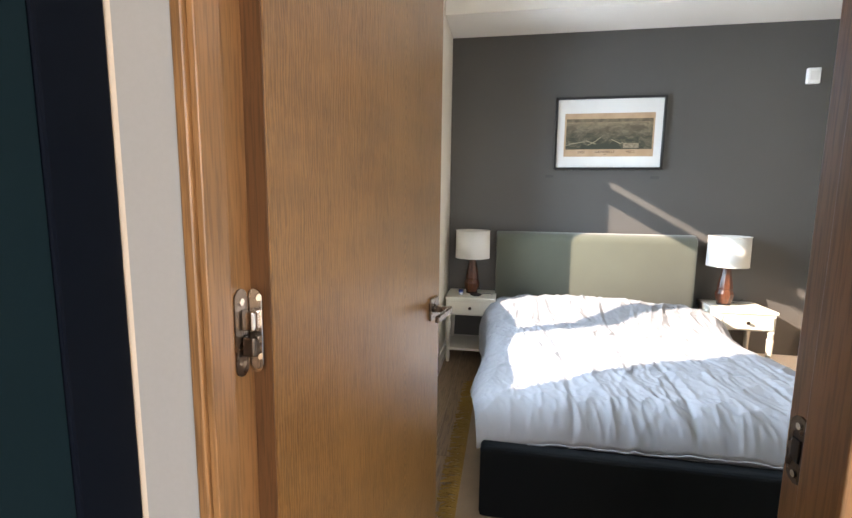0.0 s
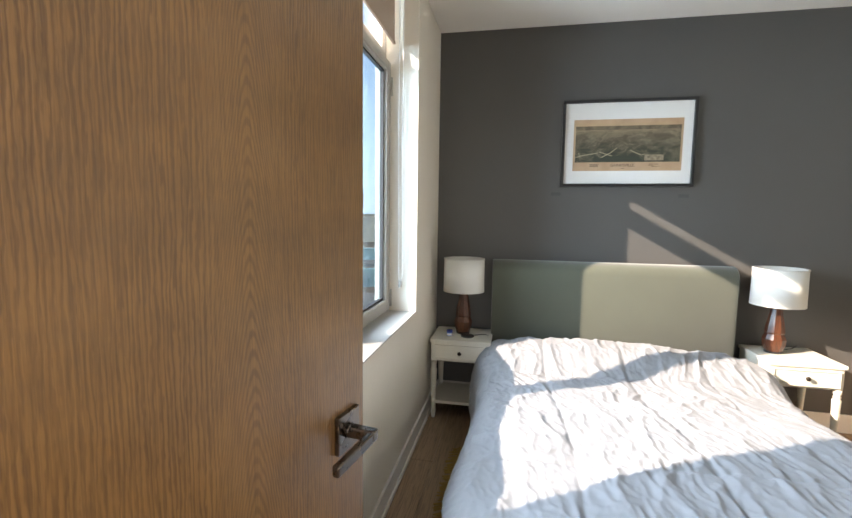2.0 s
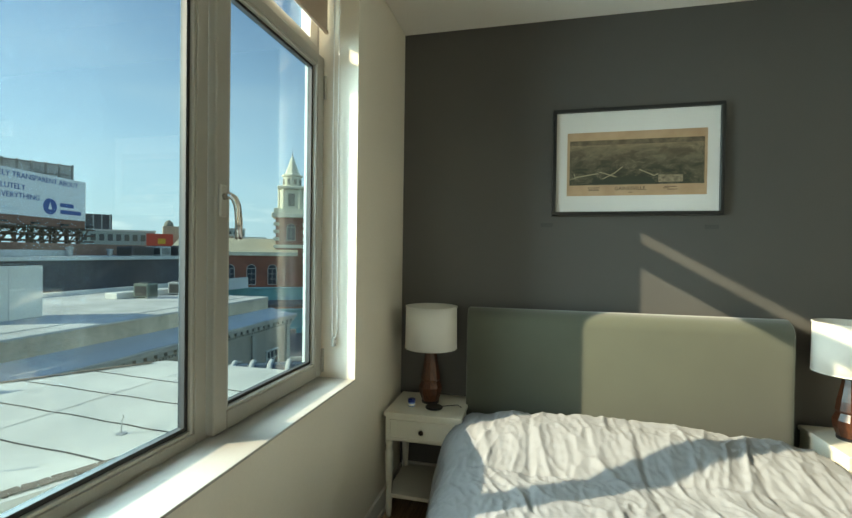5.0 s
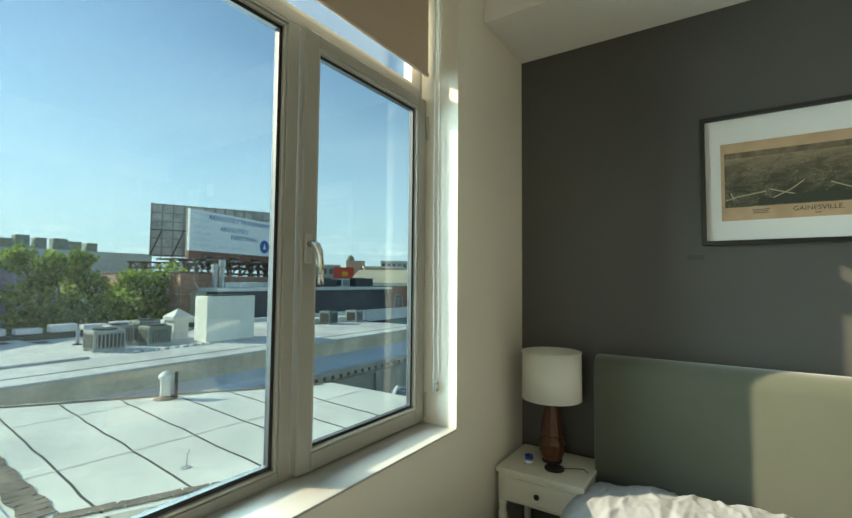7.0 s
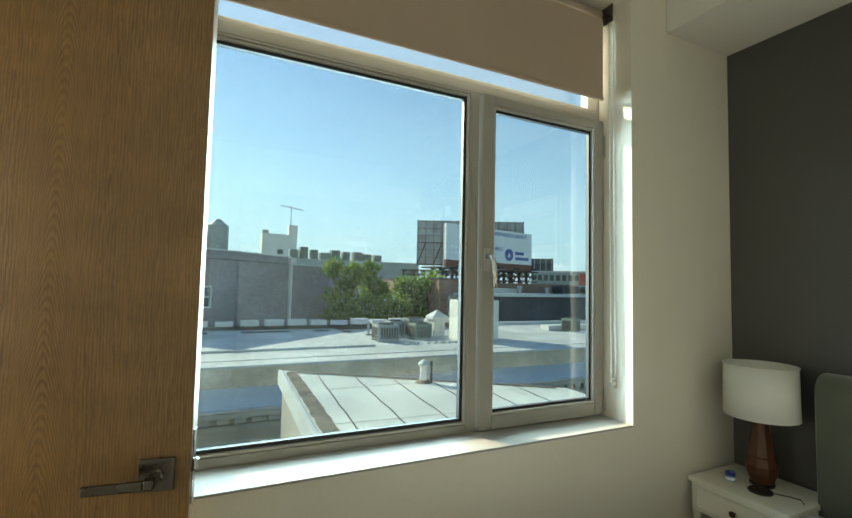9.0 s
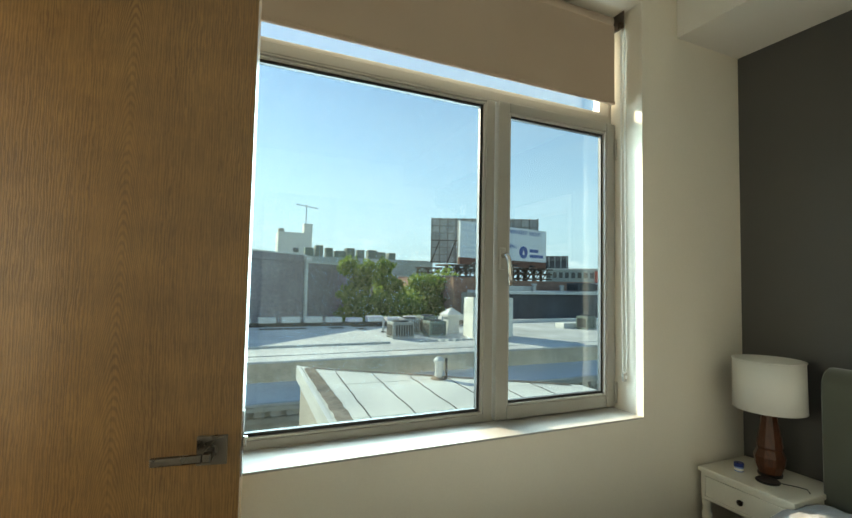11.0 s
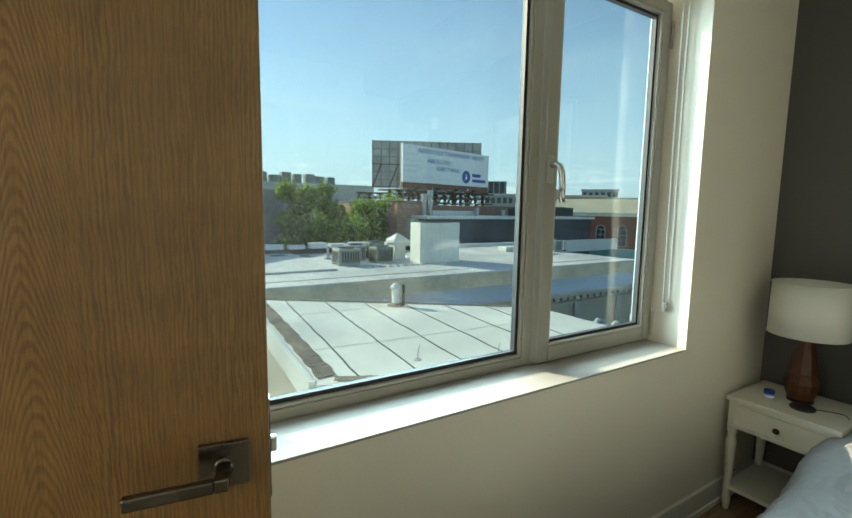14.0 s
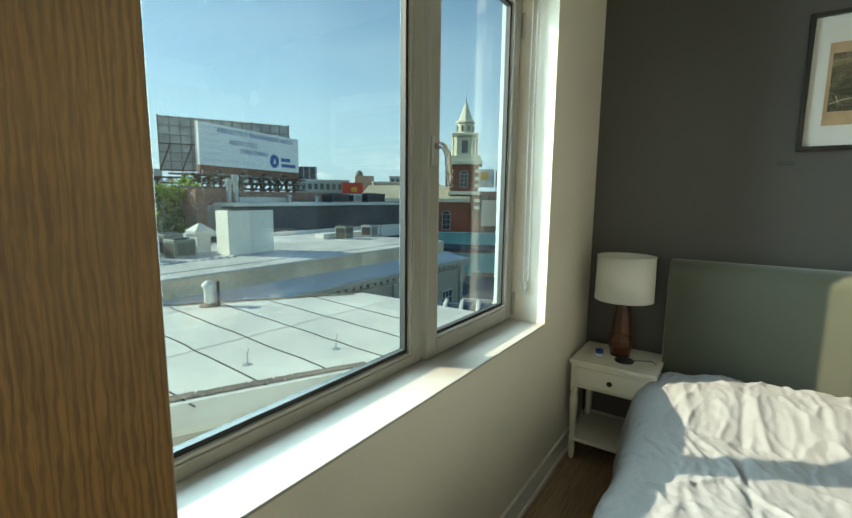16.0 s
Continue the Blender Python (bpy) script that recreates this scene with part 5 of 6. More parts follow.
# ---------------------------------------------------------------- trees


def tree(at, height, spread, seed, leaves):
    r = random.Random(seed)
    t = thing("tree", "leafy green tree with an uneven crown behind the roofs", "tree", at, 0, "trees behind the roofs")
    tr = bmesh.new()
    tops = []
    base_h = height * 0.45
    rings = 7
    prev = None
    for i in range(rings):
        k = i / (rings - 1)
        rad = 0.28 * (1 - 0.6 * k)
        c = Vector((0.2 * math.sin(3 * k), 0.15 * math.sin(5 * k), base_h * k))
        ring_ = [tr.verts.new(c + Vector((rad * math.cos(a * math.pi / 4), rad * math.sin(a * math.pi / 4), 0))) for a in range(8)]
        if prev:
            for a in range(8):
                tr.faces.new((prev[a], prev[(a + 1) % 8], ring_[(a + 1) % 8], ring_[a]))
        prev = ring_
    part("trunk", tr, BARK, t)
    for i in range(11):
        a = r.uniform(0, 6.28)
        L = r.uniform(0.4, 1.0)
        z0 = base_h * r.uniform(0.6, 1.0)
        end = Vector((math.cos(a) * spread * L, math.sin(a) * spread * L, base_h + (height - base_h) * r.uniform(0.25, 0.9)))
        mid = Vector((end.x * 0.4, end.y * 0.4, z0 + (end.z - z0) * 0.6))
        part("limb", tube([(0.1, 0.1, z0), mid, end], 0.035, 5), BARK, t)
        tops.append(end)
    clumps = []
    for e in tops:
        clumps.append((e, r.uniform(0.32, 0.5) * spread))
        for _ in range(2):
            clumps.append((e * r.uniform(0.6, 0.95) + Vector((r.uniform(-0.4, 0.4), r.uniform(-0.4, 0.4), r.uniform(0.0, 0.6))) * spread * 0.5, r.uniform(0.18, 0.36) * spread))
    clumps.append((Vector((0, 0, height * 0.72)), spread * 0.6))
    verts, faces = [], []
    for _ in range(leaves):
        c, rad = r.choice(clumps)
        d = Vector((r.gauss(0, 1), r.gauss(0, 1), r.gauss(0, 0.85))).normalized()
        p = c + d * rad * (r.random() ** 0.4) * (0.8 + 0.4 * noise.noise(c * 0.7 + d * 2))
        s = r.uniform(0.1, 0.21)
        u = Vector((r.uniform(-1, 1), r.uniform(-1, 1), r.uniform(-1, 1))).normalized()
        w = u.cross(Vector((r.uniform(-1, 1), r.uniform(-1, 1), r.uniform(-1, 1)))).normalized()
        n0 = len(verts)
        verts += [p - u * s, p + w * s * 0.5, p + u * s, p - w * s * 0.5]
        faces.append((n0, n0 + 1, n0 + 2, n0 + 3))
    me = bpy.data.meshes.new("crown")
    me.from_pydata([tuple(v) for v in verts], [], faces)
    me.materials.append(LEAVES)
    ob = new("crown", me)
    ob.parent = t
    ob["kind"] = "stuff"
    return t


tree((-31.6, 13.0, GZ), 12.6, 3.0, 2, 30000)
tree((-31.0, 15.2, GZ), 11.6, 3.0, 5, 26000)
tree((-32.4, 10.8, GZ), 10.6, 2.4, 8, 18000)
tree((-30.2, 14.2, GZ), 10.2, 3.4, 13, 24000)

# ---------------------------------------------------------------- billboard on its steel stage
bb = thing("billboard", "large white rooftop billboard with dark blue words on a steel stage", "billboard", (0, 0, 0))
# two faces that meet in a V at the far end; in each face's own axes: y along it, x towards the window
FRONT = Matrix.Translation((-33.5, 21.0, 0)) @ pose(0, 0, 0, 0, 0, 12.1)
REAR = Matrix.Translation((-42.6, 22.3, 0)) @ pose(0, 0, 0, 0, 0, -27)


def board(face, name, bm, material, label=""):
    ob = part(name, bm, material, bb, label)
    ob.matrix_local = face
    return ob


FL, RL = 11.9, 11.6
board(FRONT, "sheet", box(-0.25, 0.0, 0, FL, 3.62, 6.9, 0.02), BOARD_WHITE, "white printed sheet")
board(FRONT, "skirt", box(-0.3, -0.05, 0, FL, 2.98, 3.615), BOARD_SKIRT, "red-brown skirt board")
board(FRONT, "backing", box(-0.55, -0.3, 0.1, FL - 0.1, 3.05, 6.95), LATTICE)
board(REAR, "rear_board", box(-0.2, -0.1, 0, RL, 3.45, 8.3), BOARD_GREY, "grey back of the second face")
for i in range(14):
    yy = 0.05 + i * (RL - 0.1) / 13
    board(REAR, "upright", box(-0.099, 0.08, yy - 0.06, yy + 0.06, 3.3, 8.42), LATTICE)
    if i % 2 == 0 and i < 12:
        board(REAR, "brace", tube([(0.2, yy, 3.5), (0.2, yy + 0.9, 5.9)], 0.06, 5), RUST)
for j in range(7):
    board(REAR, "rail", box(0.081, 0.2, 0, RL, 3.5 + j * 0.79, 3.58 + j * 0.79), RUST if j in (0, 3) else LATTICE)
for face, ln, x0, x1 in ((FRONT, FL, -1.5, 0.55), (REAR, RL, -0.4, 1.0)):
    board(face, "catwalk", box(x0, x1, -1.6, ln + 0.4, 2.8, 2.92), RUST, "rusty steel catwalk")
    board(face, "cross_beam", box(-0.3, 0.0, -1.6, ln + 1.0, 2.3, 2.44), RUST)
    board(face, "cross_beam", box(-0.3, 0.0, -1.6, ln + 1.0, 1.8, 1.92), RUST)
    for i in range(12):
        yy = -1.4 + i * 1.15
        board(face, "leg", box(-0.27, -0.03, yy - 0.09, yy + 0.09, 1.2, 2.8), RUST)
        board(face, "strut", tube([(-0.15, yy, 1.5), (-0.1, yy + 1.05, 2.8)], 0.06, 5), RUST)
    for i in range(22):
        yy = -1.5 + i * 0.6
        board(face, "web", tube([(-0.15, yy, 2.44), (-0.1, yy + 0.3, 2.8)], 0.045, 5), RUST)
        board(face, "web", tube([(-0.15, yy + 0.3, 2.8), (-0.1, yy + 0.6, 2.44)], 0.045, 5), RUST)
for yy in (0.6, 3.1, 5.6, 8.1, 10.6):
    board(FRONT, "floodlight_arm", tube([(0.0, yy, 2.95), (0.9, yy, 2.9), (1.3, yy, 3.05)], 0.04, 5), RUST)
    board(FRONT, "floodlight", box(1.2, 1.5, yy - 0.25, yy + 0.25, 3.0, 3.14, 0.02), DARK_GRILLE)
B_AT = pose(0, 0, 0, 90, 0, 90)
for words, yy, zz, size in (("ABSOLUTELY TRANSPARENT ABOUT", 6.4, 6.45, 0.56), ("ABSOLUTELY", 4.6, 5.63, 0.56), ("EVERYTHING", 5.8, 5.0, 0.56)):
    lettering("words", words, size, BOARD_BLUE, bb, FRONT @ Matrix.Translation((0.012, yy, zz)) @ B_AT, "dark blue capital letters", extrude=0.01)
em = prism([(0.62 * math.cos(i * math.pi / 12), 0.62 * math.sin(i * math.pi / 12)) for i in range(24)], 0, 0.02)
part("round_emblem", em, BOARD_BLUE, bb, "plain blue disc").matrix_local = FRONT @ Matrix.Translation((0.004, 8.35, 4.5)) @ B_AT
board(FRONT, "emblem_mark", prism([(8.17, 4.28), (8.53, 4.28), (8.35, 4.8)], 0.026, 0.034), BOARD_WHITE).matrix_local = FRONT @ Matrix(((0, 0, 1, 0), (1, 0, 0, 0), (0, 1, 0, 0), (0, 0, 0, 1)))
for yy, zz, w in ((9.95, 4.72, 1.35), (10.35, 4.18, 2.1)):
    board(FRONT, "emblem_bar", box(0.002, 0.014, yy - w / 2, yy + w / 2, zz - 0.16, zz + 0.16), BOARD_BLUE, "plain blue bar")
for i in range(6):
    for j in range(3 if i in (0, 5) else 1):
        board(FRONT, "pale_line", box(0.002, 0.006, 0.3 + j * 2.0, 2.0 + j * 1.9, 3.95 + i * 0.5, 4.2 + i * 0.5), BOARD_PALE)

# ---------------------------------------------------------------- roofs below the billboard
annex = thing("brick_annex", "weathered red brick building under the billboard", "building", (0, 0, 0))
part("wall", box(-40, -28.2, 17.6, 20.6, GZ, 1.75), BRICK_BROWN, annex)
part("rear_wall", box(-40, -31.0, 20.6, 38, GZ, 1.62), BRICK_BROWN, annex)
part("cap", box(-40.1, -28.1, 17.5, 20.65, 1.752, 1.86, 0.02), DARK_WALL, annex)
part("buttress", box(-28.2, -27.3, 18.3, 18.9, GZ, 0.6), STUCCO, annex)
block = thing("dark_wall_building", "dark painted low building with a white coping", "building", (0, 0, 0))
part("wall", box(-40, -26.2, 19.0, 37.0, GZ, 0.55), DARK_WALL, block)
part("coping", box(-40.2, -25.95, 18.8, 37.2, 0.552, 0.78, 0.03), COPING, block, "white coping")
part("roof_hut", box(-30, -27.8, 20.5, 24.8, 0.782, 1.15, 0.03), ROOF_GREY, block)
for yy, hh in ((19.6, 1.6), (20.1, 1.9), (24.6, 0.6), (27.4, 0.5)):
    part("flue", lathe([(0.16, 0.782), (0.16, 0.782 + hh * 0.75), (0.22, 0.8 + hh * 0.75), (0.22, 0.782 + hh)], 12, cx=-27.6, cy=yy), GALV, block)
condenser((-27.6, 29.5, 0.782), 1.4, 1.9, 0.7, DARK_WALL, 0, "dark rooftop plant unit")
condenser((-27.6, 31.6, 0.782), 1.4, 1.0, 0.75, COPING, 0, "white rooftop plant unit")
condenser((-27.6, 34.0, 0.782), 1.6, 2.4, 0.8, DARK_WALL, 0, "dark rooftop plant unit")
step = thing("low_white_roof", "low bright roof strip before the dark wall", "roof", (0, 0, 0))
part("slab", box(-26.18, -22.61, 17.0, 36.0, -1.9, -1.3), ROOF_BLUE, step)
part("kerb", box(-23.0, -22.62, 17.0, 36.0, -1.298, -1.0), COPING, step)

# ---------------------------------------------------------------- church with a tall steeple
church = thing("church", "red brick church with arched windows and beige roof", "church", (-39.5, 59.2, 0), -61)
# own axes: long wall along y at x = 0
part("nave", box(-14, 0, -9.5, 7.5, GZ, 0.6), BRICK_RED, church)
part("cornice", box(-14.2, 0.3, -9.7, 7.7, 0.602, 1.15, 0.04), SPIRE_WHITE, church)
rf = bmesh.new()
vs = [rf.verts.new(p) for p in ((0.3, -9.7, 1.152), (0.3, 7.7, 1.152), (-14.2, 7.7, 1.152), (-14.2, -9.7, 1.152), (-7, -9.7, 3.3), (-7, 7.7, 3.3))]
for q in ((0, 1, 5, 4), (2, 3, 4, 5), (1, 2, 5), (3, 0, 4), (0, 3, 2, 1)):
    rf.faces.new([vs[i] for i in q])
part("roof", rf, BEIGE_ROOF, church)
for yy in (-7.5, -4.6, -1.7, 1.2, 4.1):
    sash_window(church, facing_east(0.002, yy, -3.6), 1.15, 2.3, 2, 3, True)
steeple = thing("steeple", "tall cream church steeple on a red brick tower", "steeple", (-35.2, 65.4, 0.4), 27)
steeple.scale = (0.96, 0.96, 0.87)
part("tower", box(-2.3, 2.3, -2.3, 2.3, GZ, 6.9), BRICK_RED, steeple)
for sx in (-2.2, 2.2):
    for sy in (-2.2, 2.2):
        for i in range(6):
            part("quoin", box(sx - 0.42, sx + 0.42, sy - 0.42, sy + 0.42, -1.0 + i * 1.3, -0.45 + i * 1.3), SPIRE_WHITE, steeple)
part("belt", box(-2.6, 2.6, -2.6, 2.6, 1.6, 2.2, 0.05), SPIRE_WHITE, steeple)
part("main_cornice", box(-2.9, 2.9, -2.9, 2.9, 6.902, 7.7, 0.1), SPIRE_WHITE, steeple)
part("balustrade", box(-2.6, 2.6, -2.6, 2.6, 7.702, 8.5, 0.05), SPIRE_WHITE, steeple)
for ang in (0, 90, 180, 270):
    w_ = sash_window(steeple, pose(0, 0, 0, 0, 0, ang) @ Matrix.Translation((0, -2.302, 3.0)) @ pose(0, 0, 0, 0, 0, 180), 1.2, 2.2, 2, 3, True)
part("belfry", box(-1.75, 1.75, -1.75, 1.75, 8.502, 12.0, 0.3), SPIRE_WHITE, steeple)
for ang in (0, 90, 180, 270):
    op = box(-0.5, 0.5, -1.78, -1.752, 9.0, 11.2)
    bmesh.ops.transform(op, matrix=pose(0, 0, 0, 0, 0, ang), verts=op.verts)
    part("louvre", op, SLATE, steeple)
    for sx in (-1.25, 1.25):
        col = lathe([(0.2, 8.5), (0.17, 11.8), (0.24, 12.0)], 10, cx=sx, cy=-1.95)
        bmesh.ops.transform(col, matrix=pose(0, 0, 0, 0, 0, ang), verts=col.verts)
        part("column", col, SPIRE_WHITE, steeple)
part("belfry_cornice", box(-2.15, 2.15, -2.15, 2.15, 12.002, 12.5, 0.1), SPIRE_WHITE, steeple)
part("lantern", lathe([(1.45, 12.5), (1.4, 14.3), (1.65, 14.4), (1.65, 14.7), (1.2, 14.9)], 8), SPIRE_WHITE, steeple)
for i in range(8):
    a = (i + 0.5) * math.pi / 4
    part("lantern_light", tube([(1.36 * math.cos(a), 1.36 * math.sin(a), 12.9), (1.36 * math.cos(a), 1.36 * math.sin(a), 13.9)], 0.22, 6), SLATE, steeple)
part("spire", lathe([(1.2, 14.9), (1.0, 15.4), (0.98, 15.5), (0.7, 16.3), (0.38, 17.4), (0.1, 18.2)], 8), SPIRE_WHITE, steeple)
part("finial", lathe([(0.05, 18.2), (0.18, 18.4), (0.05, 18.6), (0.03, 19.4)], 8), GALV, steeple)

# ---------------------------------------------------------------- teal elevated railway
rail = thing("elevated_railway", "teal painted steel elevated railway on columns", "railway", (-21.0, 41.3, 0), 29)
for k, (yy, z0, z1) in enumerate(((0.0, -3.35, -2.3), (-4.5, -5.3, -3.85))):
    part("girder", box(-45, 45, yy - 0.15, yy + 0.15, z0, z1), TEAL_STEEL, rail)
    part("top_flange", box(-45, 45, yy - 0.35, yy + 0.35, z1 + 0.002, z1 + 0.12), TEAL_STEEL, rail)
    part("bottom_flange", box(-45, 45, yy - 0.35, yy + 0.35, z0 - 0.12, z0 - 0.002), TEAL_STEEL, rail)
    for i in range(24):
        part("stiffener", box(-18 + i * 1.5, -17.86 + i * 1.5, yy - 0.28, yy - 0.152, z0, z1), TEAL_STEEL, rail)
for i in range(9):
    part("column", box(-24 + i * 6, -23.5 + i * 6, -4.8, -4.2, GZ, -5.42), TEAL_STEEL, rail)
part("deck", box(-45, 45, -4.1, -0.2, -3.6, -3.36), DARK_WALL, rail)
rowh = thing("brick_row_house", "brown brick building with white windows and a slate roof", "building", (-26.5, 55.5, 0), 27)
part("wall", box(0, 32, 0, 10, GZ, -2.4), BRICK_BROWN, rowh)
rr_ = bmesh.new()
vs = [rr_.verts.new(p) for p in ((-0.4, -0.4, -2.398), (32.4, -0.4, -2.398), (32.4, 10.4, -2.398), (-0.4, 10.4, -2.398), (-0.4, 5, 1.0), (32.4, 5, 1.0))]
for q in ((0, 1, 5, 4), (2, 3, 4, 5), (1, 2, 5), (3, 0, 4), (0, 3, 2, 1)):
    rr_.faces.new([vs[i] for i in q])
part("roof", rr_, SLATE, rowh)
part("chimney", box(6.2, 6.8, 3.6, 4.2, -2.0, 1.9), BRICK_BROWN, rowh)
for i in range(9):
    for zz in (-4.3, -6.6):
        sash_window(rowh, Matrix.Translation((2 + i * 3.0, -0.002, zz)) @ pose(0, 0, 0, 0, 0, 180), 1.1, 1.2, 2, 2)
hotel = thing("brick_hotel", "red-brown brick block with rows of windows and roof signs", "building", (-40, 82, 0), 25)
part("wall", box(-5, 4, 0, 10, GZ, 2.6), BRICK_BROWN, hotel)
part("dark_wing", box(4.05, 9, 0.5, 10, GZ, 1.9), DARK_WALL, hotel)
for i in range(5):
    for zz in (-1.0, 0.9):
        sash_window(hotel, Matrix.Translation((-4.2 + i * 1.7, -0.002, zz)) @ pose(0, 0, 0, 0, 0, 180), 0.7, 1.0, 1, 2)
part("sign_board", box(-2.2, 1.8, 1, 1.2, 3.4, 7.0), BOARD_GREY, hotel, "dark roof sign")
part("sign_mark", box(-0.9, 0.6, 0.9, 0.99, 4.9, 6.4), FAR_YELLOW, hotel, "plain yellow mark")
part("lattice_board", box(2.1, 7.2, 1, 1.15, 3.6, 6.6), BOARD_GREY, hotel)
for i in range(6):
    part("lattice_post", box(2.1 + i * 1.0, 2.2 + i * 1.0, 0.8, 0.98, 2.0, 6.8), RUST, hotel)

# ---------------------------------------------------------------- curved canopy in the yard by the railway
can = thing("barrel_canopy", "curved canopy of dark panels between white ribs", "canopy", (-7.5, 17.75, -4.4), 26)
for i in range(9):
    u = -2.6 + i * 0.65
    part("rib", tube([(u, -0.2 - 1.5 * math.cos(a), 1.5 * math.sin(a)) for a in [math.pi * k / 20 for k in range(3, 16)]], 0.085, 6), COPING, can)
    if i < 8:
        pb = bmesh.new()
        rows_ = [[pb.verts.new((u + d, -0.2 - 1.47 * math.cos(a), 1.47 * math.sin(a))) for d in (0.1, 0.55)] for a in [math.pi * k / 20 for k in range(3, 16)]]
        for a, b in zip(rows_, rows_[1:]):
            pb.faces.new((a[0], a[1], b[1], b[0]))
        part("panel", pb, WIN_DARK, can)
part("yard_wall", box(-6, 6, 0.4, 0.7, -5.1, -0.2), DARK_WALL, can)
car = thing("street_shed", "dark low shed roof beyond the canopy", "shed", (-9, 30, 0), 20)
part("roof", box(-12, 12, 0, 9, -6.0, -5.6), DARK_WALL, car)
part("edge", box(-12.1, 12.1, -0.2, 0.0, -6.05, -5.55), COPING, car)
part("body", box(-11.5, 11.5, 0.4, 8.6, GZ, -6.0), DARK_WALL, car)

# ---------------------------------------------------------------- the far town


def far_block(name, label, at, turn, w, d, h, wall, cols=0, rows=0, top=None):
    t = thing(name, label, "building", at, turn)
    part("wall", box(-w / 2, w / 2, 0, d, GZ - at[2], h), wall, t)
    part("roof", box(-w / 2 - 0.3, w / 2 + 0.3, -0.3, d + 0.3, h + 0.002, h + 0.5), top or COPING, t)
    for i in range(cols):
        for j in range(rows):
            wx = -w / 2 + (i + 0.5) * w / cols
            part("window", box(wx - w / cols * 0.3, wx + w / cols * 0.3, -0.1, -0.002, h - (j + 1) * 3.2 + 0.6, h - (j + 1) * 3.2 + 2.4), WIN_DARK, t)
    return t


far_block("office_block", "grey-green office block with bands of windows", (-109, 103, 0), 46, 17, 12, 6.2, FAR_GREY, 9, 3)
far_block("warehouse", "tan brick warehouse with rows of dark windows", (-87, 112, 0), 46, 12, 12, 5.6, FAR_TAN, 7, 3)
far_block("apartment_block", "grey block with pale roof far off", (-80, 120, 0), 46, 9, 12, 5.0, FAR_GREY, 6, 3)
far_block("beige_shed", "broad beige hall with a pitched roof far off", (-70, 100, 0), 46, 24, 16, 0.6, BEIGE_ROOF, 0, 0, BEIGE_ROOF)
far_block("far_hospital", "pale far block above the roofs", (-118, 160, 0), 40, 14, 12, 10, FAR_GREY, 6, 3)
far_block("far_terrace", "row of brown brick houses in the distance", (-150, 60, 0), 66, 90, 16, 0.5, BRICK_BROWN, 16, 1, SLATE)
far_block("far_factory", "low grey factory in the distance", (-110, -20, 0), 95, 80, 20, 0.5, FAR_GREY, 10, 1, SLATE)
far_block("far_mill", "brown brick mill in the distance", (-60, 170, 0), 22, 60, 16, 1.2, FAR_TAN, 14, 2, SLATE)
far_block("far_block", "slate roofed block in the distance", (10, 190, 0), 0, 80, 16, 0.0, BRICK_BROWN, 14, 2, SLATE)
poster = thing("red_billboard", "red far billboard with a yellow mark", "billboard", (-96, 103.5, 0), 46)
part("sheet", box(-3.1, 3.1, -0.2, 0, 2.2, 5.6), FAR_RED, poster)
part("mark", box(-0.5, 1.3, -0.3, -0.202, 2.9, 4.3), FAR_YELLOW, poster, "plain yellow mark")
part("post", box(-0.3, 0.3, 0, 0.4, GZ, 2.2), RUST, poster)
dark = thing("dark_billboard", "dark back of a far billboard", "billboard", (-118, 101, 0), 48)
part("sheet", box(-6, 6, -0.3, 0, 6.7, 11.0), DARK_WALL, dark)
for i in range(7):
    part("rib", box(-6 + i * 1.9, -5.7 + i * 1.9, -0.5, -0.3, 6.5, 11.1), GALV, dark)
part("post", box(-1, 1, 0, 0.5, GZ, 6.7), RUST, dark)
hut = thing("roof_house", "brick roof house with a small dome on a far block", "building", (-97, 110, 0), 46)
part("block", box(-3, 3, 0, 4, 0, 8.0), FAR_TAN, hut)
part("dome", lathe([(1.2, 8.0), (1.2, 8.6), (0.9, 9.3), (0.2, 9.8)], 12, cx=-1.5, cy=2), SLATE, hut)


# ---------------------------------------------------------------- glowing ring that paints haze and thin cloud low over the horizon


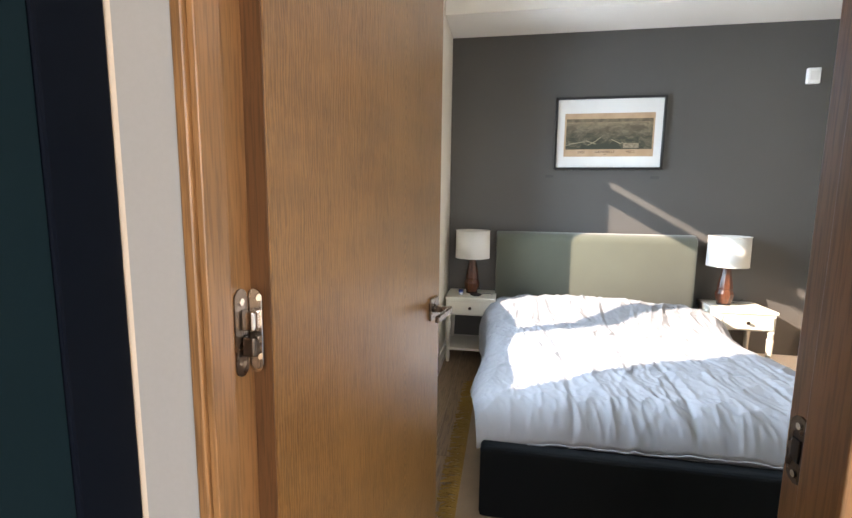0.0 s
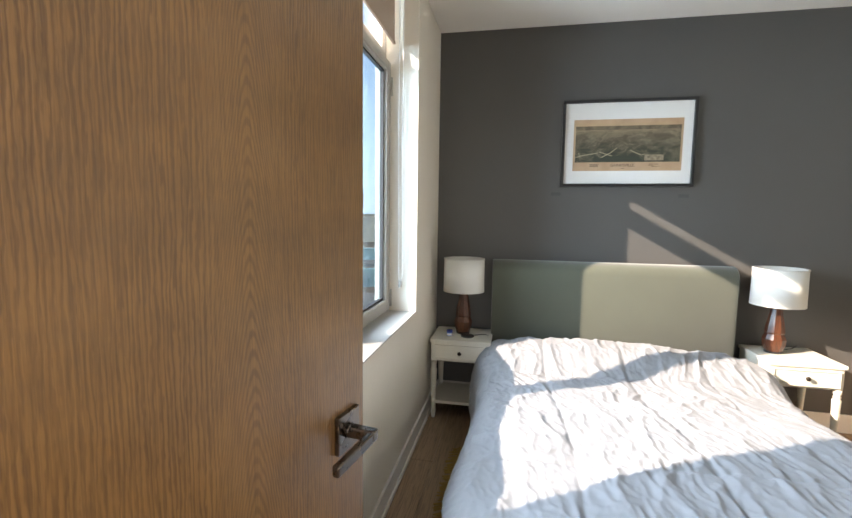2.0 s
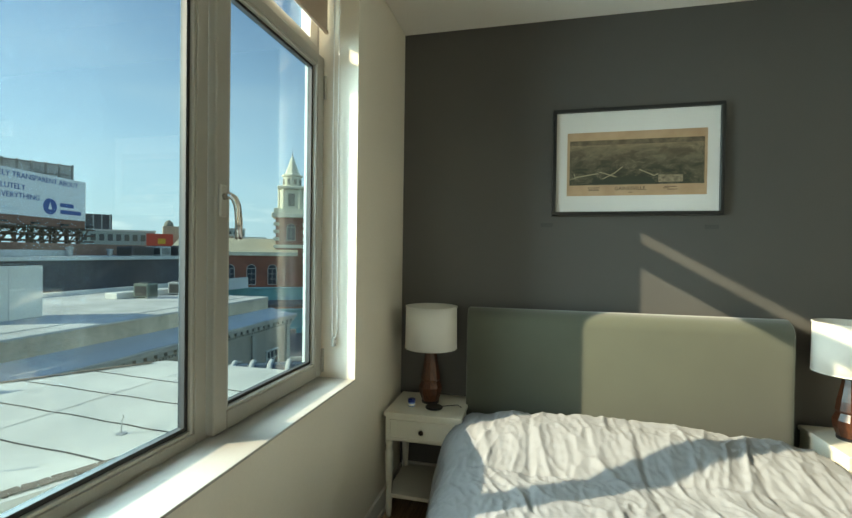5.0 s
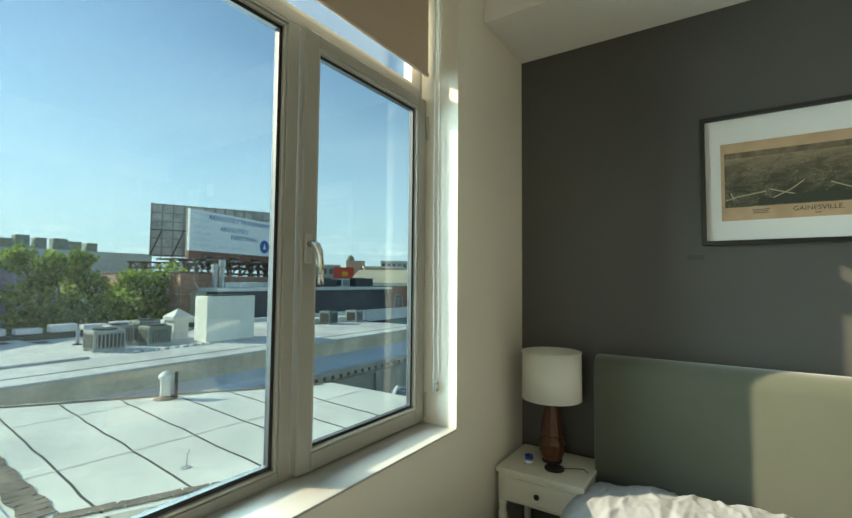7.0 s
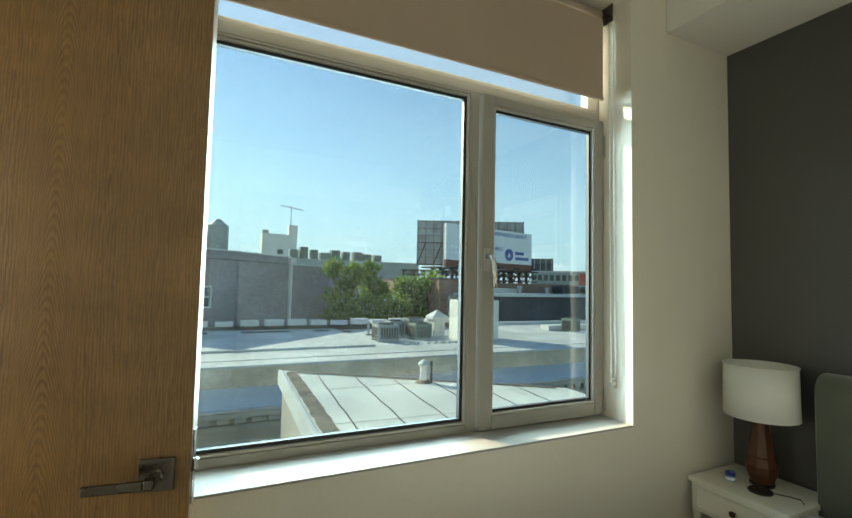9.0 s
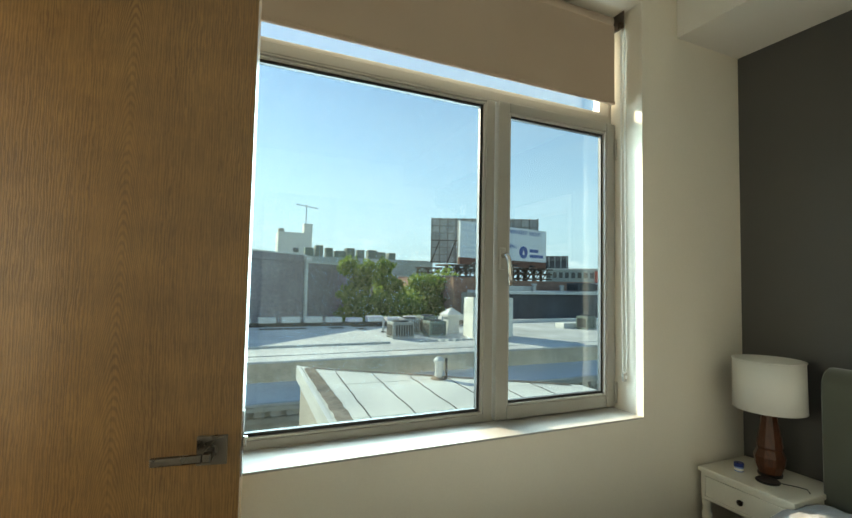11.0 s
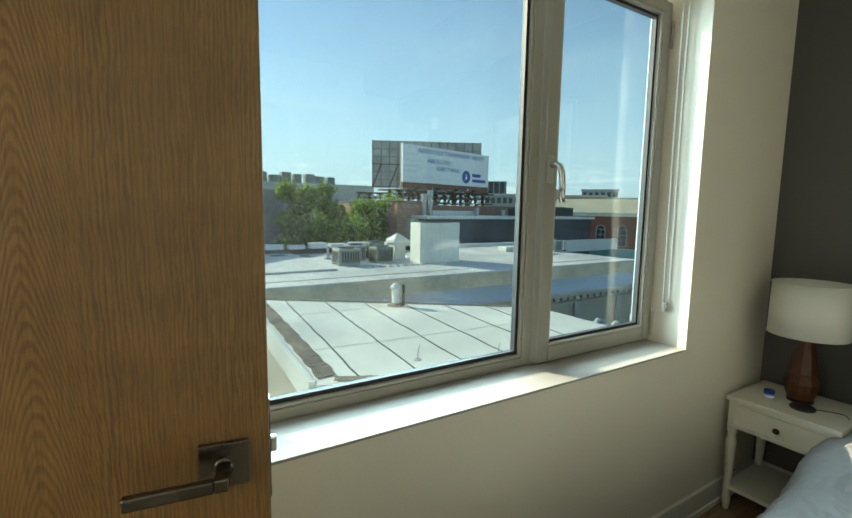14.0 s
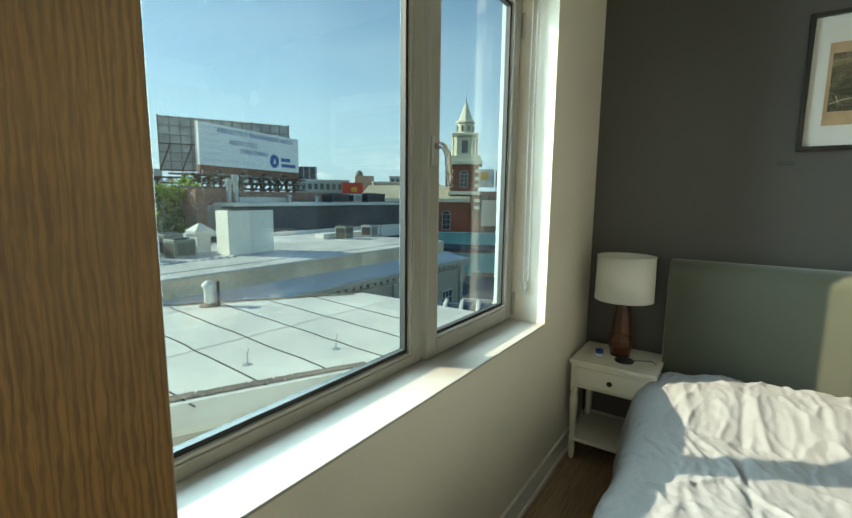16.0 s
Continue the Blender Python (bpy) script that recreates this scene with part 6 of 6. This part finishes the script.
def cloud_stuff():
    m, nt, b = shader("haze_and_thin_cloud")
    nt.nodes.remove(b)
    em = nt.nodes.new("ShaderNodeEmission")
    em.inputs[1].default_value = 1.0
    tr = nt.nodes.new("ShaderNodeBsdfTransparent")
    mx = nt.nodes.new("ShaderNodeMixShader")
    puffs = noisy(nt, coords(nt, (0.016, 0.016, 0.06)), 1.0, 6, 0.6, 0.4)
    veil = noisy(nt, coords(nt, (0.003, 0.003, 0.009)), 1.0, 5, 0.6, 0.6)
    tc = nt.nodes.new("ShaderNodeTexCoord")
    sp = nt.nodes.new("ShaderNodeSeparateXYZ")
    nt.links.new(tc.outputs["Generated"], sp.inputs[0])
    low = ramp(nt, sp.outputs[2], [(0.0, 0.3), (0.1, 1.0), (0.22, 0.5), (0.32, 0.0)])
    mask = mixed(nt, ramp(nt, puffs, [(0.5, 0.0), (0.72, 0.8)]), low, 1.0, "MULTIPLY")
    high = ramp(nt, sp.outputs[2], [(0.15, 0.0), (0.45, 0.32), (1.0, 0.0)])
    mask = mixed(nt, mask, mixed(nt, ramp(nt, veil, [(0.42, 0.0), (0.75, 1.0)]), high, 1.0, "MULTIPLY"), 1.0, "ADD")
    haze = ramp(nt, sp.outputs[2], [(0.0, 0.95), (0.12, 0.85), (0.45, 0.4), (1.0, 0.0)])
    nt.links.new(mixed(nt, (0.4, 0.55, 0.74), (0.72, 0.8, 0.9), mask), em.inputs[0])
    nt.links.new(mixed(nt, haze, (1, 1, 1), mask), mx.inputs[0])
    nt.links.new(tr.outputs[0], mx.inputs[1])
    nt.links.new(em.outputs[0], mx.inputs[2])
    nt.links.new(mx.outputs[0], nt.nodes["Material Output"].inputs[0])
    return m


cb = bmesh.new()
ring_a = [(cb.verts.new((850 * math.cos(a), 850 * math.sin(a), -8)), cb.verts.new((850 * math.cos(a), 850 * math.sin(a), 420))) for a in [radians(70 + 5 * i) for i in range(37)]]
for (a0, a1), (b0, b1) in zip(ring_a, ring_a[1:]):
    cb.faces.new((a0, b0, b1, a1))
clouds = structure("backdrop", cb, cloud_stuff(), "pale haze and thin white cloud over the far horizon", "backdrop")
clouds.visible_shadow = False

# ---------------------------------------------------------------- floor boards, last
floor_base = structure("floor", box(WX, RX + 0.15, -1.6, BY + 0.15, -0.2, -0.012), plain("screed", (0.08, 0.05, 0.03), 0.9), "oak plank floor with narrow joints", "floor")
rnd = random.Random(11)
PW_, GAP = 0.165, 0.0016
plank_meshes = {}


def plank_mesh(length):
    key = round(length, 2)
    if key not in plank_meshes:
        bm = box(-PW_ / 2 + GAP / 2, PW_ / 2 - GAP / 2, -length / 2 + GAP / 2, length / 2 - GAP / 2, -0.0118, 0.0, 0.0012, 1)
        me = bpy.data.meshes.new("plank")
        bm.to_mesh(me)
        bm.free()
        me.materials.append(PLANK_OAK)
        plank_meshes[key] = me
    return plank_meshes[key]


x = PW_ / 2
while x < RX + PW_ / 2:
    y, first = -1.6, rnd.choice((0.4, 0.8, 1.2, 1.6))
    while y < BY - 0.01:
        ln = min(first or rnd.choice((1.2, 1.6, 2.0)), round(BY - y, 3))
        first = 0
        ob = new("plank", plank_mesh(ln))
        ob.parent = floor_base
        ob.location = (x, y + ln / 2, 0.004 - 0.0004 * rnd.random())
        y += ln
    x += PW_
